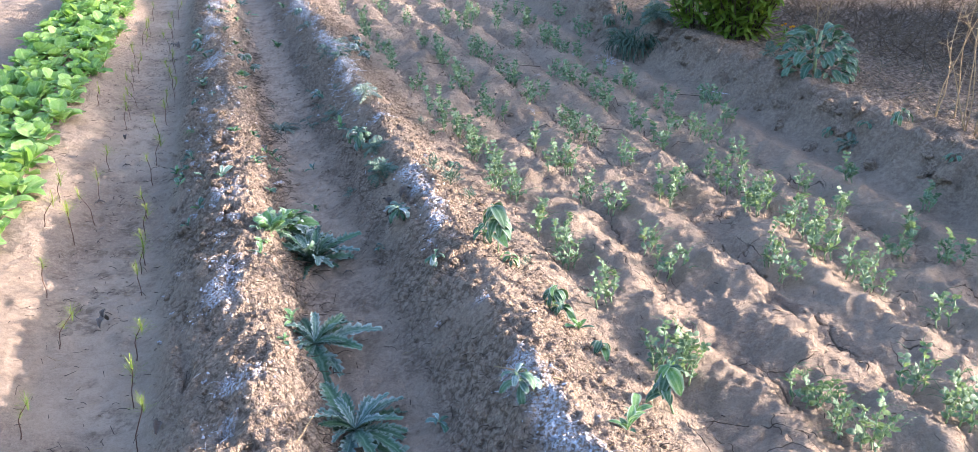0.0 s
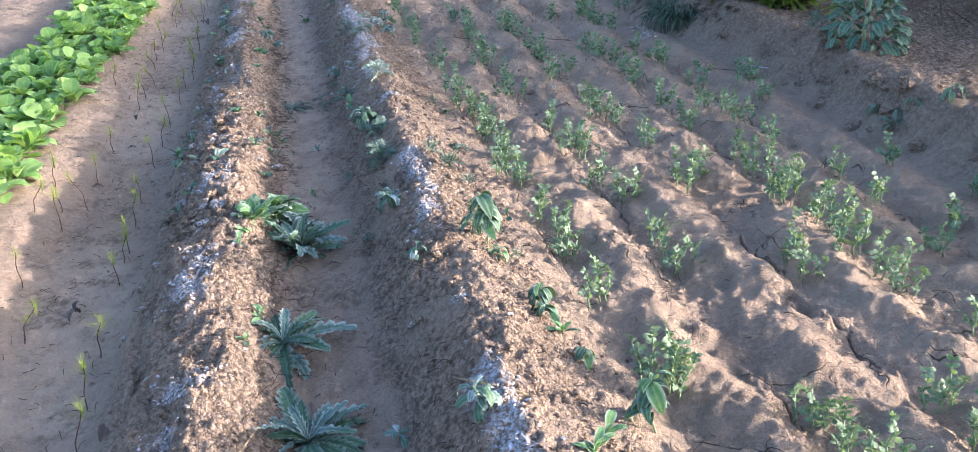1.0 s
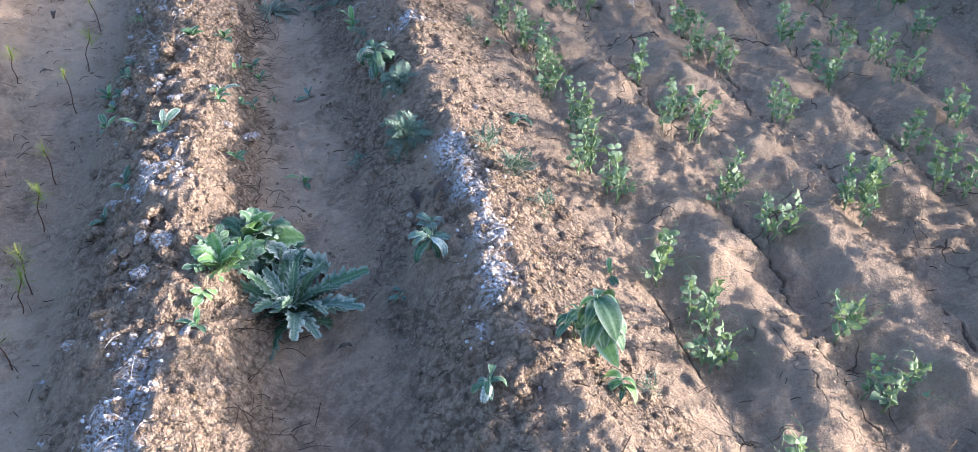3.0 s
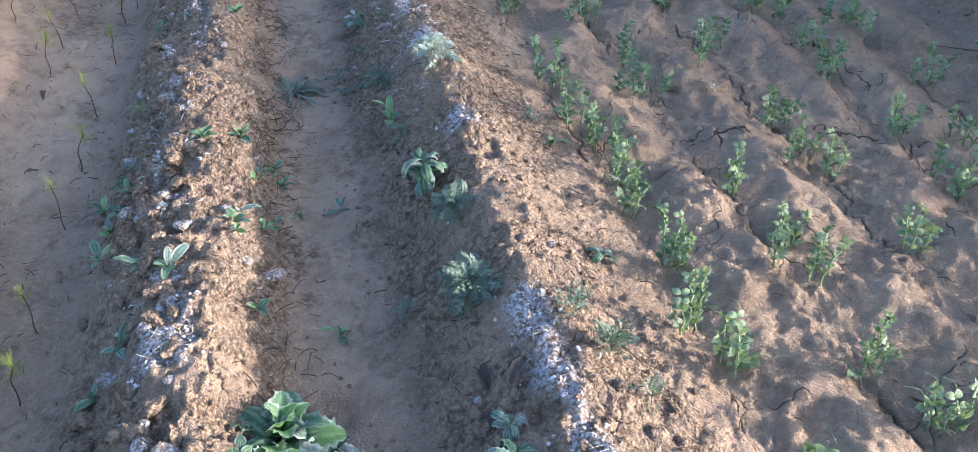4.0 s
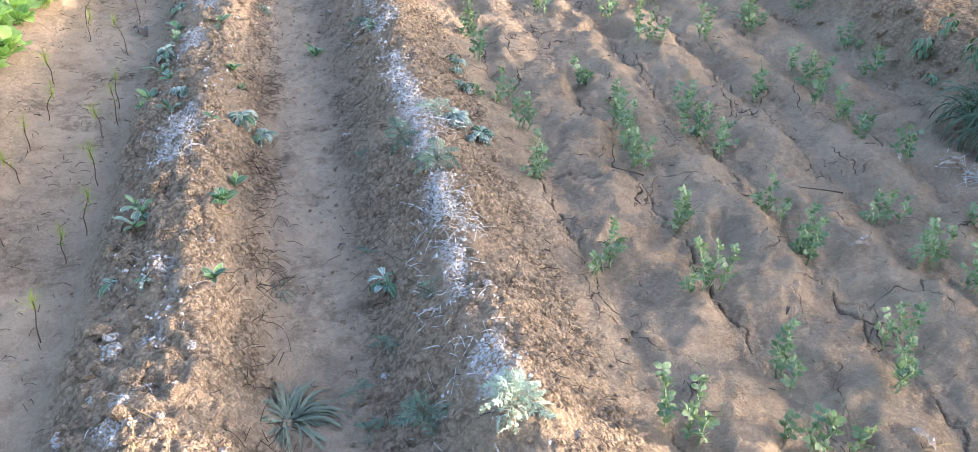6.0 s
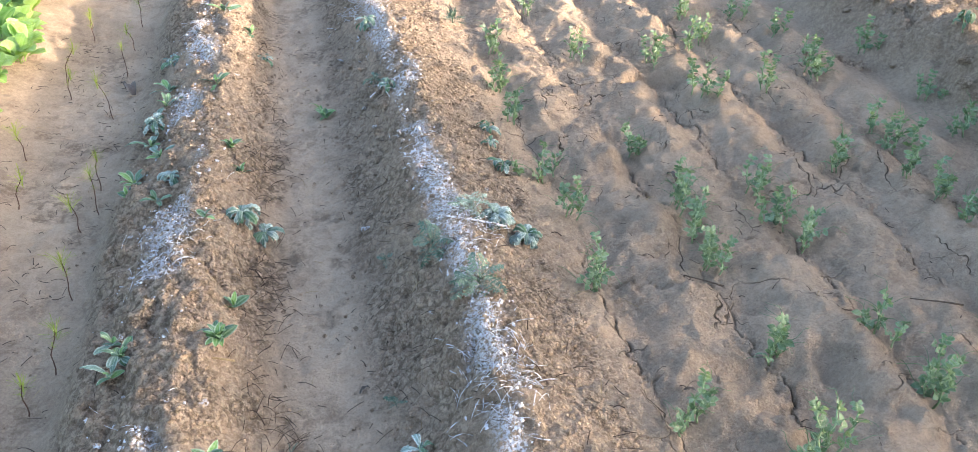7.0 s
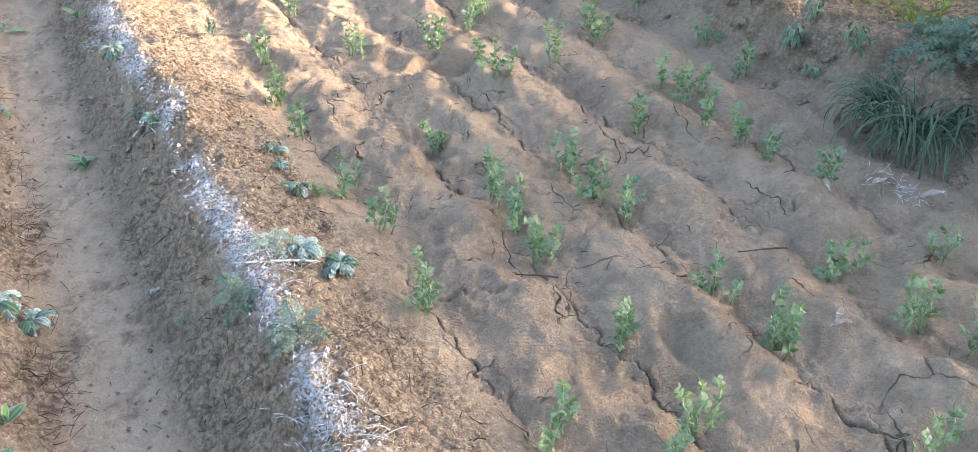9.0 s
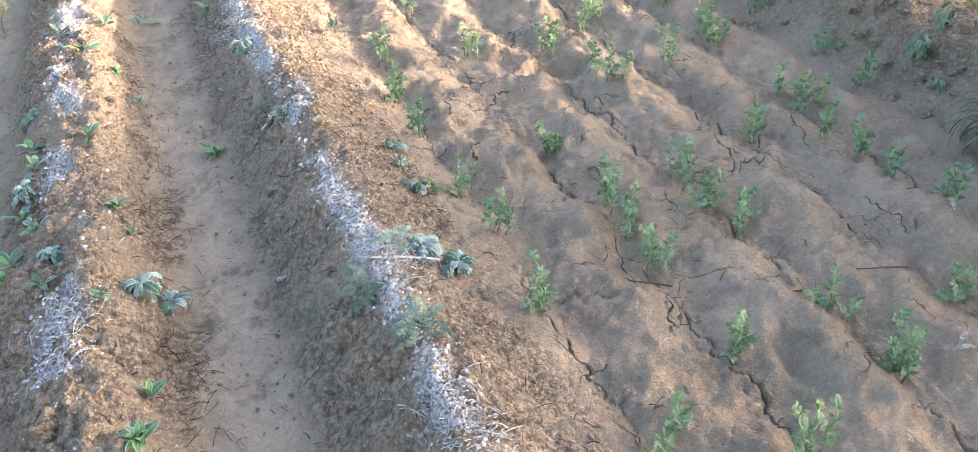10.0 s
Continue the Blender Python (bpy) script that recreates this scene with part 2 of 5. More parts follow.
def soil_material():
    """Pale silt on the flats, crumbly earth with painted dark gaps on the banks, cracks and rime."""
    m, nt, bsdf = material("sandy_soil")
    broad, mid, fine, sand, grit = (noise_at(nt, s, d, 0.62) for s, d in ((1.6, 4), (11, 5), (48, 5), (170, 4), (420, 2)))
    crumbly = attribute(nt, "crumb")
    silt = blend(nt, span(nt, broad, 0.35, 0.65), (0.30, 0.228, 0.176), (0.38, 0.295, 0.230))
    silt = blend(nt, attribute(nt, "pale"), silt, (0.49, 0.39, 0.308))
    silt = blend(nt, span(nt, mid, 0.48, 0.68, 0.0, 0.5), silt, (0.20, 0.146, 0.110))
    silt = blend(nt, span(nt, fine, 0.46, 0.66, 0.0, 0.30), silt, (0.47, 0.372, 0.292))
    crumb = blend(nt, span(nt, mid, 0.35, 0.62), (0.32, 0.243, 0.188), (0.44, 0.341, 0.268))
    crumb = blend(nt, span(nt, fine, 0.44, 0.64, 0.0, 0.55), crumb, (0.19, 0.132, 0.097))
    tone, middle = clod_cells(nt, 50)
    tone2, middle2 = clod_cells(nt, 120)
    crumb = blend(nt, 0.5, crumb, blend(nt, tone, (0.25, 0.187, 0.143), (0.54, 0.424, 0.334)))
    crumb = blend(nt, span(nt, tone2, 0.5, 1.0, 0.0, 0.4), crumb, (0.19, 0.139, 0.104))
    # crevice shade put into the colour: each clod cell darkens towards its rim
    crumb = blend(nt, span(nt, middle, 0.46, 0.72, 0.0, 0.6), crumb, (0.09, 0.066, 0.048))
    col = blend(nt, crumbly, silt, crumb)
    col = blend(nt, arith(nt, "MULTIPLY", span(nt, sand, 0.47, 0.62), span(nt, crumbly, 0.0, 1.0, 0.20, 0.36)), col, (0.11, 0.078, 0.056))
    col = blend(nt, arith(nt, "MULTIPLY", span(nt, noise_at(nt, 70, 4, 0.6), 0.52, 0.62), span(nt, crumbly, 0.0, 1.0, 0.30, 0.55)), col, (0.50, 0.40, 0.315))
    col = blend(nt, span(nt, grit, 0.54, 0.64, 0.0, 0.3), col, (0.50, 0.41, 0.33))
    speck = arith(nt, "MULTIPLY", span(nt, noise_at(nt, 55, 4, 0.75), 0.58, 0.64), span(nt, noise_at(nt, 6, 2), 0.40, 0.56))
    col = blend(nt, arith(nt, "MULTIPLY", speck, span(nt, crumbly, 0.0, 1.0, 0.22, 0.5)), col, (0.065, 0.046, 0.035))
    ragged = arith(nt, "MULTIPLY", attribute(nt, "litter"), span(nt, noise_at(nt, 34, 4, 0.7), 0.42, 0.58))
    col = blend(nt, arith(nt, "MULTIPLY", ragged, 0.8), col, (0.085, 0.062, 0.047))
    split = arith(nt, "MULTIPLY", arith(nt, "MAXIMUM", crack_lines(nt, 2.4, 0.0034, 3.1), arith(nt, "MULTIPLY", crack_lines(nt, 5.0, 0.0028, 8.4), 0.8)), attribute(nt, "bed"))
    split = arith(nt, "MAXIMUM", split, attribute(nt, "crack"))
    col = blend(nt, arith(nt, "MULTIPLY", split, 0.85), col, (0.040, 0.029, 0.022))
    rime = arith(nt, "MULTIPLY", attribute(nt, "frost"), span(nt, noise_at(nt, 100, 5, 0.75), 0.455, 0.545))
    col = blend(nt, rime, col, FROST)
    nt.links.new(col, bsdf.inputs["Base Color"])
    bsdf.inputs["Roughness"].default_value = 0.95
    bsdf.inputs["Specular IOR Level"].default_value = 0.12
    h = arith(nt, "ADD", arith(nt, "MULTIPLY", fine, arith(nt, "ADD", 0.55, arith(nt, "MULTIPLY", crumbly, 1.2))), arith(nt, "ADD", arith(nt, "MULTIPLY", sand, 0.5), arith(nt, "MULTIPLY", grit, 0.08)))
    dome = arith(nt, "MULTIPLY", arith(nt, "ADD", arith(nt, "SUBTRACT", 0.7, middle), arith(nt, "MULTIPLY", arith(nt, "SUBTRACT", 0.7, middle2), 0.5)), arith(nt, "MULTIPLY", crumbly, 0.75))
    h = arith(nt, "SUBTRACT", arith(nt, "ADD", h, dome), arith(nt, "MULTIPLY", split, 0.35))
    relief(nt, bsdf, h, 0.036, 1.0)
    return m


SOIL = soil_material()


def grid_mesh(name, xs, ys, height, layers=()):
    """One sheet over the lines xs and ys."""
    gx, gy = np.meshgrid(xs, ys)
    gx = gx - DRIFT * (gy - 4.5)
    co = np.stack([gx, gy, height(gx, gy)], axis=-1).reshape(-1, 3)
    nx, ny = len(xs), len(ys)
    i = (np.arange(ny - 1)[:, None] * nx + np.arange(nx - 1)[None, :]).ravel()
    quads = np.stack([i, i + 1, i + nx + 1, i + nx], axis=-1)
    mesh = bpy.data.meshes.new(name)
    mesh.vertices.add(len(co))
    mesh.vertices.foreach_set("co", co.ravel())
    mesh.loops.add(quads.size)
    mesh.loops.foreach_set("vertex_index", quads.ravel().astype(np.int32))
    mesh.polygons.add(len(quads))
    mesh.polygons.foreach_set("loop_start", np.arange(len(quads), dtype=np.int32) * 4)
    for layer, fn in layers:
        a = mesh.attributes.new(layer, "FLOAT", "POINT")
        a.data.foreach_set("value", np.ascontiguousarray(fn(gx, gy).ravel(), dtype=np.float32))
    mesh.update(calc_edges=True)
    mesh.polygons.foreach_set("use_smooth", np.ones(len(quads), dtype=bool))
    return mesh


def lines(parts):
    out = [np.arange(a, b, s) for a, b, s in parts]
    return np.concatenate(out)


FINE = [(PEA_ROW + PEA_GAP * k - 0.055, PEA_ROW + PEA_GAP * k + 0.05, 0.0046) for k in range(5)]
COARSE = [(PEA_ROW + PEA_GAP * k + 0.05, PEA_ROW + PEA_GAP * (k + 1) - 0.055, 0.0115) for k in range(4)]
BEDS = [piece for pair in zip(FINE, COARSE) for piece in pair] + FINE[4:]
XS = np.concatenate([-np.geomspace(600, 3.2, 26), lines([(-3.0, -1.1, 0.03), (-1.1, -0.52, 0.014), (-0.52, 0.02, 0.0070), (0.02, 0.36, 0.0105), (0.36, 0.985, 0.0066)] + BEDS + [(2.58, 3.8, 0.016), (3.8, 8, 0.09)]), np.geomspace(8.2, 600, 24)])
YS = np.concatenate([-np.geomspace(300, 0.8, 22), lines([(-0.7, 1.2, 0.05), (1.2, 1.7, 0.02), (1.7, 7.7, 0.0094), (7.7, 10.5, 0.014), (10.5, 17, 0.05)]), np.geomspace(17.3, 900, 34)])


def ground_height(x, y):
    return land(x, y) - 0.014 * cracks(x, y)


def crest_lines(y):
    """Where rime lies along the two banks."""
    y = np.asarray(y, float)
    return 0.612 + 0.03 * vnoise(y * 0, y, 0.3, 71), -0.235 + 0.045 * vnoise(y * 0 + 4, y, 0.3, 72)


def frost_mask(x, y):
    u = across(x, y)
    right, left = crest_lines(y)
    strip = np.maximum(bump(u, right - 0.01, 0.075), 0.95 * bump(u, left, 0.10))
    return np.clip(strip * step(fbm(x, y, 0.20, 3, 73) + 0.22 * step(y, 4.9, 5.7), 0.08, 0.5) * 1.25, 0, 1) * step(y, 20, 12)


ground = new("ground", grid_mesh("ground", XS, YS, ground_height, (
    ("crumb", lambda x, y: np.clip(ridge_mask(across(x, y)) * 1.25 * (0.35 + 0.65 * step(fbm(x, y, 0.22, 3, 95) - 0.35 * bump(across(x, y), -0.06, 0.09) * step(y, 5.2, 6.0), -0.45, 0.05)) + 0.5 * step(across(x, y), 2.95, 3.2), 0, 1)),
    ("crack", lambda x, y: cracks(x, y)),
    ("litter", lambda x, y: np.clip(0.9 * step(fbm(x, y, 0.16, 4, 81), 0.15, 0.7) * (bump(across(x, y), 0.08, 0.14) + 0.7 * bump(across(x, y), 0.30, 0.2) + 0.75 * bump(across(x, y), -0.7, 0.5)) + 0.6 * step(across(x, y), 3.2, 3.5) + 0.35 * step(across(x, y), 2.85, 3.05), 0, 1)),
    ("pale", lambda x, y: np.clip((bump(across(x, y), 0.20, 0.22) + 0.8 * bump(across(x, y), -0.70, 0.30)) * step(fbm(x, y, 0.6, 3, 85), -0.7, 0.3), 0, 1)),
    ("bed", lambda x, y: step(across(x, y), 0.93, 1.02) * step(across(x, y), 2.75, 2.6)),
    ("frost", frost_mask))))
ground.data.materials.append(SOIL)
tagged(ground, "sandy brown soil of a vegetable plot, ridged, cracked and touched with rime", "ground", kind="structure")


# ---- plant and litter materials ----
def leaf_material(name, dark, light, frost_edge=0.0, frost_all=0.0, rough=0.6, clear=0.35, vein=None):
    """A thin leaf: light shines through it a little; rime whitens its rim and dusts its face."""
    m, nt, bsdf = material(name)
    coord = nt.nodes.new("ShaderNodeNewGeometry").outputs["Position"]
    rand = nt.nodes.new("ShaderNodeObjectInfo").outputs["Random"]
    patch = noise_at(nt, 45, 3, 0.55, coord)
    grain = noise_at(nt, 260, 2, 0.55, coord)
    tone = arith(nt, "ADD", arith(nt, "MULTIPLY", rand, 0.6), arith(nt, "MULTIPLY", patch, 0.5))
    col = blend(nt, span(nt, tone, 0.15, 0.95), dark, light)
    edge = attribute(nt, "edge")
    if vein:
        col = blend(nt, span(nt, edge, 0.22, 0.0, 0.0, 0.6), col, vein)
    if frost_edge or frost_all:
        rim = arith(nt, "MULTIPLY", span(nt, edge, 0.55, 1.0), frost_edge)
        dust = arith(nt, "MULTIPLY", span(nt, arith(nt, "ADD", grain, arith(nt, "MULTIPLY", patch, 0.6)), 0.62, 0.95), frost_all)
        amount = arith(nt, "MINIMUM", arith(nt, "ADD", rim, dust), 1.0)
        amount = arith(nt, "MULTIPLY", amount, span(nt, rand, 0.0, 1.0, 0.55, 1.0))
        col = blend(nt, amount, col, FROST_LEAF)
    nt.links.new(col, bsdf.inputs["Base Color"])
    bsdf.inputs["Roughness"].default_value = rough
    bsdf.inputs["Specular IOR Level"].default_value = 0.3
    relief(nt, bsdf, arith(nt, "ADD", patch, arith(nt, "MULTIPLY", grain, 0.3)), 0.004, 0.5)
    glow = nt.nodes.new("ShaderNodeBsdfTranslucent")
    nt.links.new(blend(nt, 1.0, col, (1.0, 0.95, 0.45), "MULTIPLY"), glow.inputs["Color"])
    mix = nt.nodes.new("ShaderNodeMixShader")
    mix.inputs[0].default_value = clear
    nt.links.new(bsdf.outputs[0], mix.inputs[1])
    nt.links.new(glow.outputs[0], mix.inputs[2])
    nt.links.new(mix.outputs[0], nt.nodes["Material Output"].inputs["Surface"])
    return m


def dry_material(name, dark, light, frost=0.0, scale=60):
    m, nt, bsdf = material(name)
    coord = nt.nodes.new("ShaderNodeNewGeometry")
    rand = coord.outputs["Random Per Island"]
    tone = arith(nt, "ADD", arith(nt, "MULTIPLY", rand, 0.6), arith(nt, "MULTIPLY", noise_at(nt, scale, 3), 0.5))
    col = blend(nt, span(nt, tone, 0.15, 0.9), dark, light)
    if frost:
        col = blend(nt, span(nt, noise_at(nt, 90, 3), 0.62 - 0.4 * frost, 0.72 - 0.35 * frost), col, FROST)
    nt.links.new(col, bsdf.inputs["Base Color"])
    bsdf.inputs["Roughness"].default_value = 0.85
    bsdf.inputs["Specular IOR Level"].default_value = 0.2
    relief(nt, bsdf, noise_at(nt, 160, 4, 0.65), 0.012, 0.9)
    return m


FROST_LEAF = (0.60, 0.68, 0.71)
PEA_GREEN = leaf_material("pea_leaf", (0.062, 0.128, 0.070), (0.175, 0.268, 0.128), 0.20, 0.20, clear=0.35)
PEA_STEM = leaf_material("pea_stem", (0.15, 0.24, 0.11), (0.26, 0.35, 0.17), 0.0, 0.2, clear=0.1)
RIMED_GREEN = leaf_material("rimed_leaf", (0.020, 0.068, 0.034), (0.050, 0.125, 0.052), 0.38, 0.10, clear=0.2, vein=(0.16, 0.25, 0.17))
RIMED_HEAVY = leaf_material("heavily_rimed_leaf", (0.022, 0.07, 0.055), (0.055, 0.125, 0.085), 0.55, 0.20, clear=0.2, vein=(0.17, 0.26, 0.24))
RIMED_WHITE = leaf_material("white_rimed_leaf", (0.07, 0.13, 0.125), (0.13, 0.21, 0.19), 0.85, 0.55, clear=0.2, vein=(0.28, 0.38, 0.36))
FRESH_GREEN = leaf_material("weed_leaf", (0.055, 0.16, 0.04), (0.15, 0.30, 0.08), 0.55, 0.15, clear=0.3, vein=(0.24, 0.38, 0.17))
SPINACH = leaf_material("salad_leaf", (0.12, 0.29, 0.05), (0.35, 0.54, 0.12), 0.15, 0.2, clear=0.5, vein=(0.38, 0.54, 0.2))
WILLOW = leaf_material("shrub_leaf", (0.05, 0.13, 0.02), (0.22, 0.32, 0.04), clear=0.45, vein=(0.3, 0.38, 0.1))
KALE = leaf_material("broad_leaf", (0.018, 0.065, 0.034), (0.045, 0.12, 0.052), 0.22, 0.15, clear=0.2, vein=(0.17, 0.27, 0.2))
FERN = leaf_material("feathery_leaf", (0.036, 0.09, 0.062), (0.080, 0.155, 0.10), 0.45, 0.16, clear=0.2)
FERN_WHITE = leaf_material("rimed_feathery_leaf", (0.13, 0.22, 0.16), (0.20, 0.30, 0.21), 0.8, 0.65, clear=0.2)
BLADE = leaf_material("grass_blade", (0.008, 0.032, 0.014), (0.030, 0.085, 0.03), 0.35, 0.06, clear=0.2)
BLADE_DULL = leaf_material("wilted_blade", (0.05, 0.068, 0.045), (0.13, 0.16, 0.11), 0.2, 0.12, clear=0.1)
DILL = leaf_material("needle_leaf", (0.17, 0.25, 0.05), (0.34, 0.40, 0.09), clear=0.4)
DILL_STEM = dry_material("seedling_stem", (0.07, 0.035, 0.025), (0.13, 0.07, 0.05))
STRAW = dry_material("dry_straw", (0.22, 0.15, 0.09), (0.46, 0.36, 0.22))
STRAW_RIMED = dry_material("rimed_straw", (0.24, 0.20, 0.17), (0.42, 0.37, 0.33), 0.52)
TWIG = dry_material("dark_twig", (0.05, 0.037, 0.03), (0.13, 0.095, 0.075))
RIME_CRUMB = dry_material("rimed_crumb", (0.26, 0.19, 0.14), (0.40, 0.30, 0.22), 0.52, 40)
BRUSHWOOD = dry_material("brushwood", (0.11, 0.08, 0.06), (0.27, 0.20, 0.14))
PETAL = leaf_material("petal", (0.75, 0.35, 0.02), (0.85, 0.55, 0.04), clear=0.3)
DEAD_LEAF = leaf_material("dead_leaf", (0.03, 0.02, 0.016), (0.085, 0.055, 0.04), 0.1, 0.05, clear=0.1)
PALE_LITTER = dry_material("pale_litter", (0.24, 0.19, 0.16), (0.42, 0.36, 0.32), 0.1)

dice = random.Random(11)


class Soup:
    """Gathers points, faces and how near each point is to a leaf's rim, and makes one mesh of them."""

    def __init__(self):
        self.points, self.faces, self.rim = [], [], []

    def add(self, points, faces, rim, m=None):
        base = len(self.points)
        self.points += [tuple(m @ Vector(p)) for p in points] if m else [tuple(p) for p in points]
        self.faces += [tuple(base + i for i in f) for f in faces]
        self.rim += rim

    def mesh(self, name, mat, smooth=True):
        me = bpy.data.meshes.new(name)
        me.from_pydata(self.points, [], self.faces)
        a = me.attributes.new("edge", "FLOAT", "POINT")
        a.data.foreach_set("value", self.rim)
        me.materials.append(mat)
        me.polygons.foreach_set("use_smooth", [smooth] * len(me.polygons))
        me.update()
        return me


def blade(length, half, rise, fall, n=6, cup=0.25, wave=0.0, twist=0.0, stalk=0.0):
    """Points, faces and rim of a leaf along +y. half(t): half width; its slope goes from rise to fall degrees."""
    pts, faces, rim = [], [], []
    y = z = 0.0
    for k in range(n + 1):
        t = k / n
        w = half(t) * length
        a = radians(rise + (fall - rise) * t)
        lift = cup * w + wave * length * math.sin(t * 17.0)
        tw = twist * t
        pts += [(-w * math.cos(tw), y, z + lift - w * math.sin(tw)), (0, y, z), (w * math.cos(tw), y, z + cup * w - wave * length * math.sin(t * 15.0 + 1) + w * math.sin(tw))]
        rim += [1.0, 0.0, 1.0]
        if k:
            i = 3 * k
            faces += [(i - 3, i - 2, i + 1, i), (i - 2, i - 1, i + 2, i + 1)]
        y += math.cos(a) * length / n
        z += math.sin(a) * length / n
    return pts, faces, rim


def oval(wide, tip=0.02):
    return lambda t: wide * math.sin(math.pi * min(max(t, 0.03), 1) ** 0.85) ** 0.75 * (1 - tip) + 0.004 if t < 0.98 else 0.006


def paddle(wide, stalk=0.35):
    return lambda t: 0.018 if t < stalk else 0.018 + wide * math.sin(math.pi * min((t - stalk) / (1 - stalk) * 0.96 + 0.02, 1)) ** 0.65


def tube(path, radius, sides=5, taper=0.5):
    """Points, faces and rim of a round stem along a path."""
    pts, faces, rim = [], [], []
    n = len(path)
    for k, p in enumerate(path):
        p = Vector(p)
        way = (Vector(path[min(k + 1, n - 1)]) - Vector(path[max(k - 1, 0)])).normalized()
        side = way.cross(Vector((0.31, 0.95, 0.05))).normalized()
        other = way.cross(side)
        r = radius * (1 - (1 - taper) * k / (n - 1))
        for s in range(sides):
            a = 2 * math.pi * s / sides
            pts.append(tuple(p + r * (math.cos(a) * side + math.sin(a) * other)))
            rim.append(0.3)
        if k:
            b = k * sides
            faces += [(b - sides + s, b - sides + (s + 1) % sides, b + (s + 1) % sides, b + s) for s in range(sides)]
    faces += [tuple(range(sides))[::-1], tuple((n - 1) * sides + s for s in range(sides))]
    return pts, faces, rim


def one(name, shape, mat, smooth=True):
    s = Soup()
    s.add(*shape)
    return s.mesh(name, mat, smooth)


def part(name, mesh, parent, m=Matrix(), label=""):
    ob = new(name, mesh)
    ob.parent = parent
    ob.matrix_basis = m
    return tagged(ob, label)


def thing(name, x, y, label, category, group="", turn=None, lean=0.0, size=1.0, sink=0.0):
    """An Empty on the soil at x, y, which parents its parts."""
    ob = new(name)
    ob.empty_display_size = 0.05
    turn = dice.uniform(0, 360) if turn is None else turn
    z = float(land(x, y)) - 0.004 - sink
    ob.matrix_basis = Matrix.Translation((x, y, z)) @ pose(0, 0, 0, lean, 0, turn) @ Matrix.Diagonal((size, size, size, 1))
    return tagged(ob, label, category, group)


def spin(turn, tilt=0.0, at=(0, 0, 0), size=1.0, roll=0.0):
    return Matrix.Translation(at) @ pose(0, 0, 0, 0, 0, turn) @ pose(0, 0, 0, tilt, roll, 0) @ Matrix.Diagonal((size, size, size, 1))


# ---- pea plants ----
def pea_leaf_mesh(k):
    """Clasping stipules, a stalk with a pair of round leaflets and a thin curling tendril."""
    s = Soup()
    reach = 0.022 + 0.008 * (k % 3)
    tip = (0.0, reach * 0.9, reach * 0.45)
    s.add(*tube([(0, 0, 0), (0, reach * 0.45, reach * 0.3), tip], 0.0013, 4, 0.8))
    for side in (-1, 1):
        ln = 0.022 + 0.007 * dice.random()
        s.add(*blade(ln, oval(0.32), 15 + 20 * dice.random(), -25 - 40 * dice.random(), 5, 0.22), Matrix.Translation(tip) @ pose(0, 0, 0, 0, side * 15, -side * (45 + 25 * dice.random())))
        s.add(*blade(0.022 + 0.006 * dice.random(), oval(0.26), 75, 40, 4, 0.3), pose(0, 0, 0, 0, side * 10, -side * (60 + 40 * dice.random())))
        s.add(*blade(ln * 0.85, oval(0.34), 20, -40, 4, 0.22), Matrix.Translation((0, reach * 0.45, reach * 0.3)) @ pose(0, 0, 0, 0, side * 12, -side * (70 + 25 * dice.random())))
    curl = [tip]
    for j in range(1, 9):
        a = j * 0.6
        curl.append((0.012 * math.sin(a) * (k % 2 * 2 - 1), reach * 0.9 + 0.0075 * j, reach * 0.45 + 0.010 * math.sin(a * 0.7)))
    s.add(*tube(curl, 0.0010, 3, 0.6))
    return s.mesh("pea_leaf", PEA_GREEN)


PEA_LEAVES = [pea_leaf_mesh(k) for k in range(8)]
TIPS = [one("tip", blade(0.030, oval(0.20), 80, 60 - 20 * k, 4, 0.6), PEA_GREEN) for k in range(3)]


def pea_plant(u, y, height=None):
    x = u - DRIFT * (y - 4.5)
    top = height or dice.uniform(0.12, 0.19) * (1.0 if u < 2.2 else 0.85)
    plant = thing("pea_plant", x, y, "young blue-green pea plant with tendrils in cracked soil", "pea plant", "rows of pea plants")
    for s in range(dice.choice((3, 3, 4)) if y < 8.9 else 2):
        tall = top * dice.uniform(0.5, 0.95) if s else top
        az, bend = dice.uniform(0, 2 * math.pi), dice.uniform(0.03, 0.26)
        foot = (0.014 * s * math.cos(az), 0.018 * s * math.sin(az) * 1.8, 0)
        nodes = max(3, int(tall / 0.030)) if y < 8.9 else 4
        path = []
        for j in range(nodes + 1):
            t = j / nodes
            zig = 0.004 * (-1) ** j
            path.append((foot[0] + math.cos(az) * bend * tall * t * t + zig, foot[1] + math.sin(az) * bend * tall * t * t + zig * 0.6, tall * t * (1 - 0.12 * bend * t) - 0.004))
        stem = part("stem", one("pea_stem", tube(path, 0.0034, 5, 0.75), PEA_STEM), plant)
        for j in range(1, nodes + 1):
            t = j / nodes
            heading = 180 * j + dice.uniform(-50, 50) + math.degrees(az)
            part("leaf", dice.choice(PEA_LEAVES), stem, spin(heading, dice.uniform(0, 35) + 25 * t, path[j], dice.uniform(0.9, 1.3) * (1.15 - 0.35 * t)))
        part("shoot_tip", TIPS[s % 3], stem, spin(dice.uniform(0, 360), dice.uniform(-5, 15), path[-1], dice.uniform(0.7, 1.1)))
    return plant


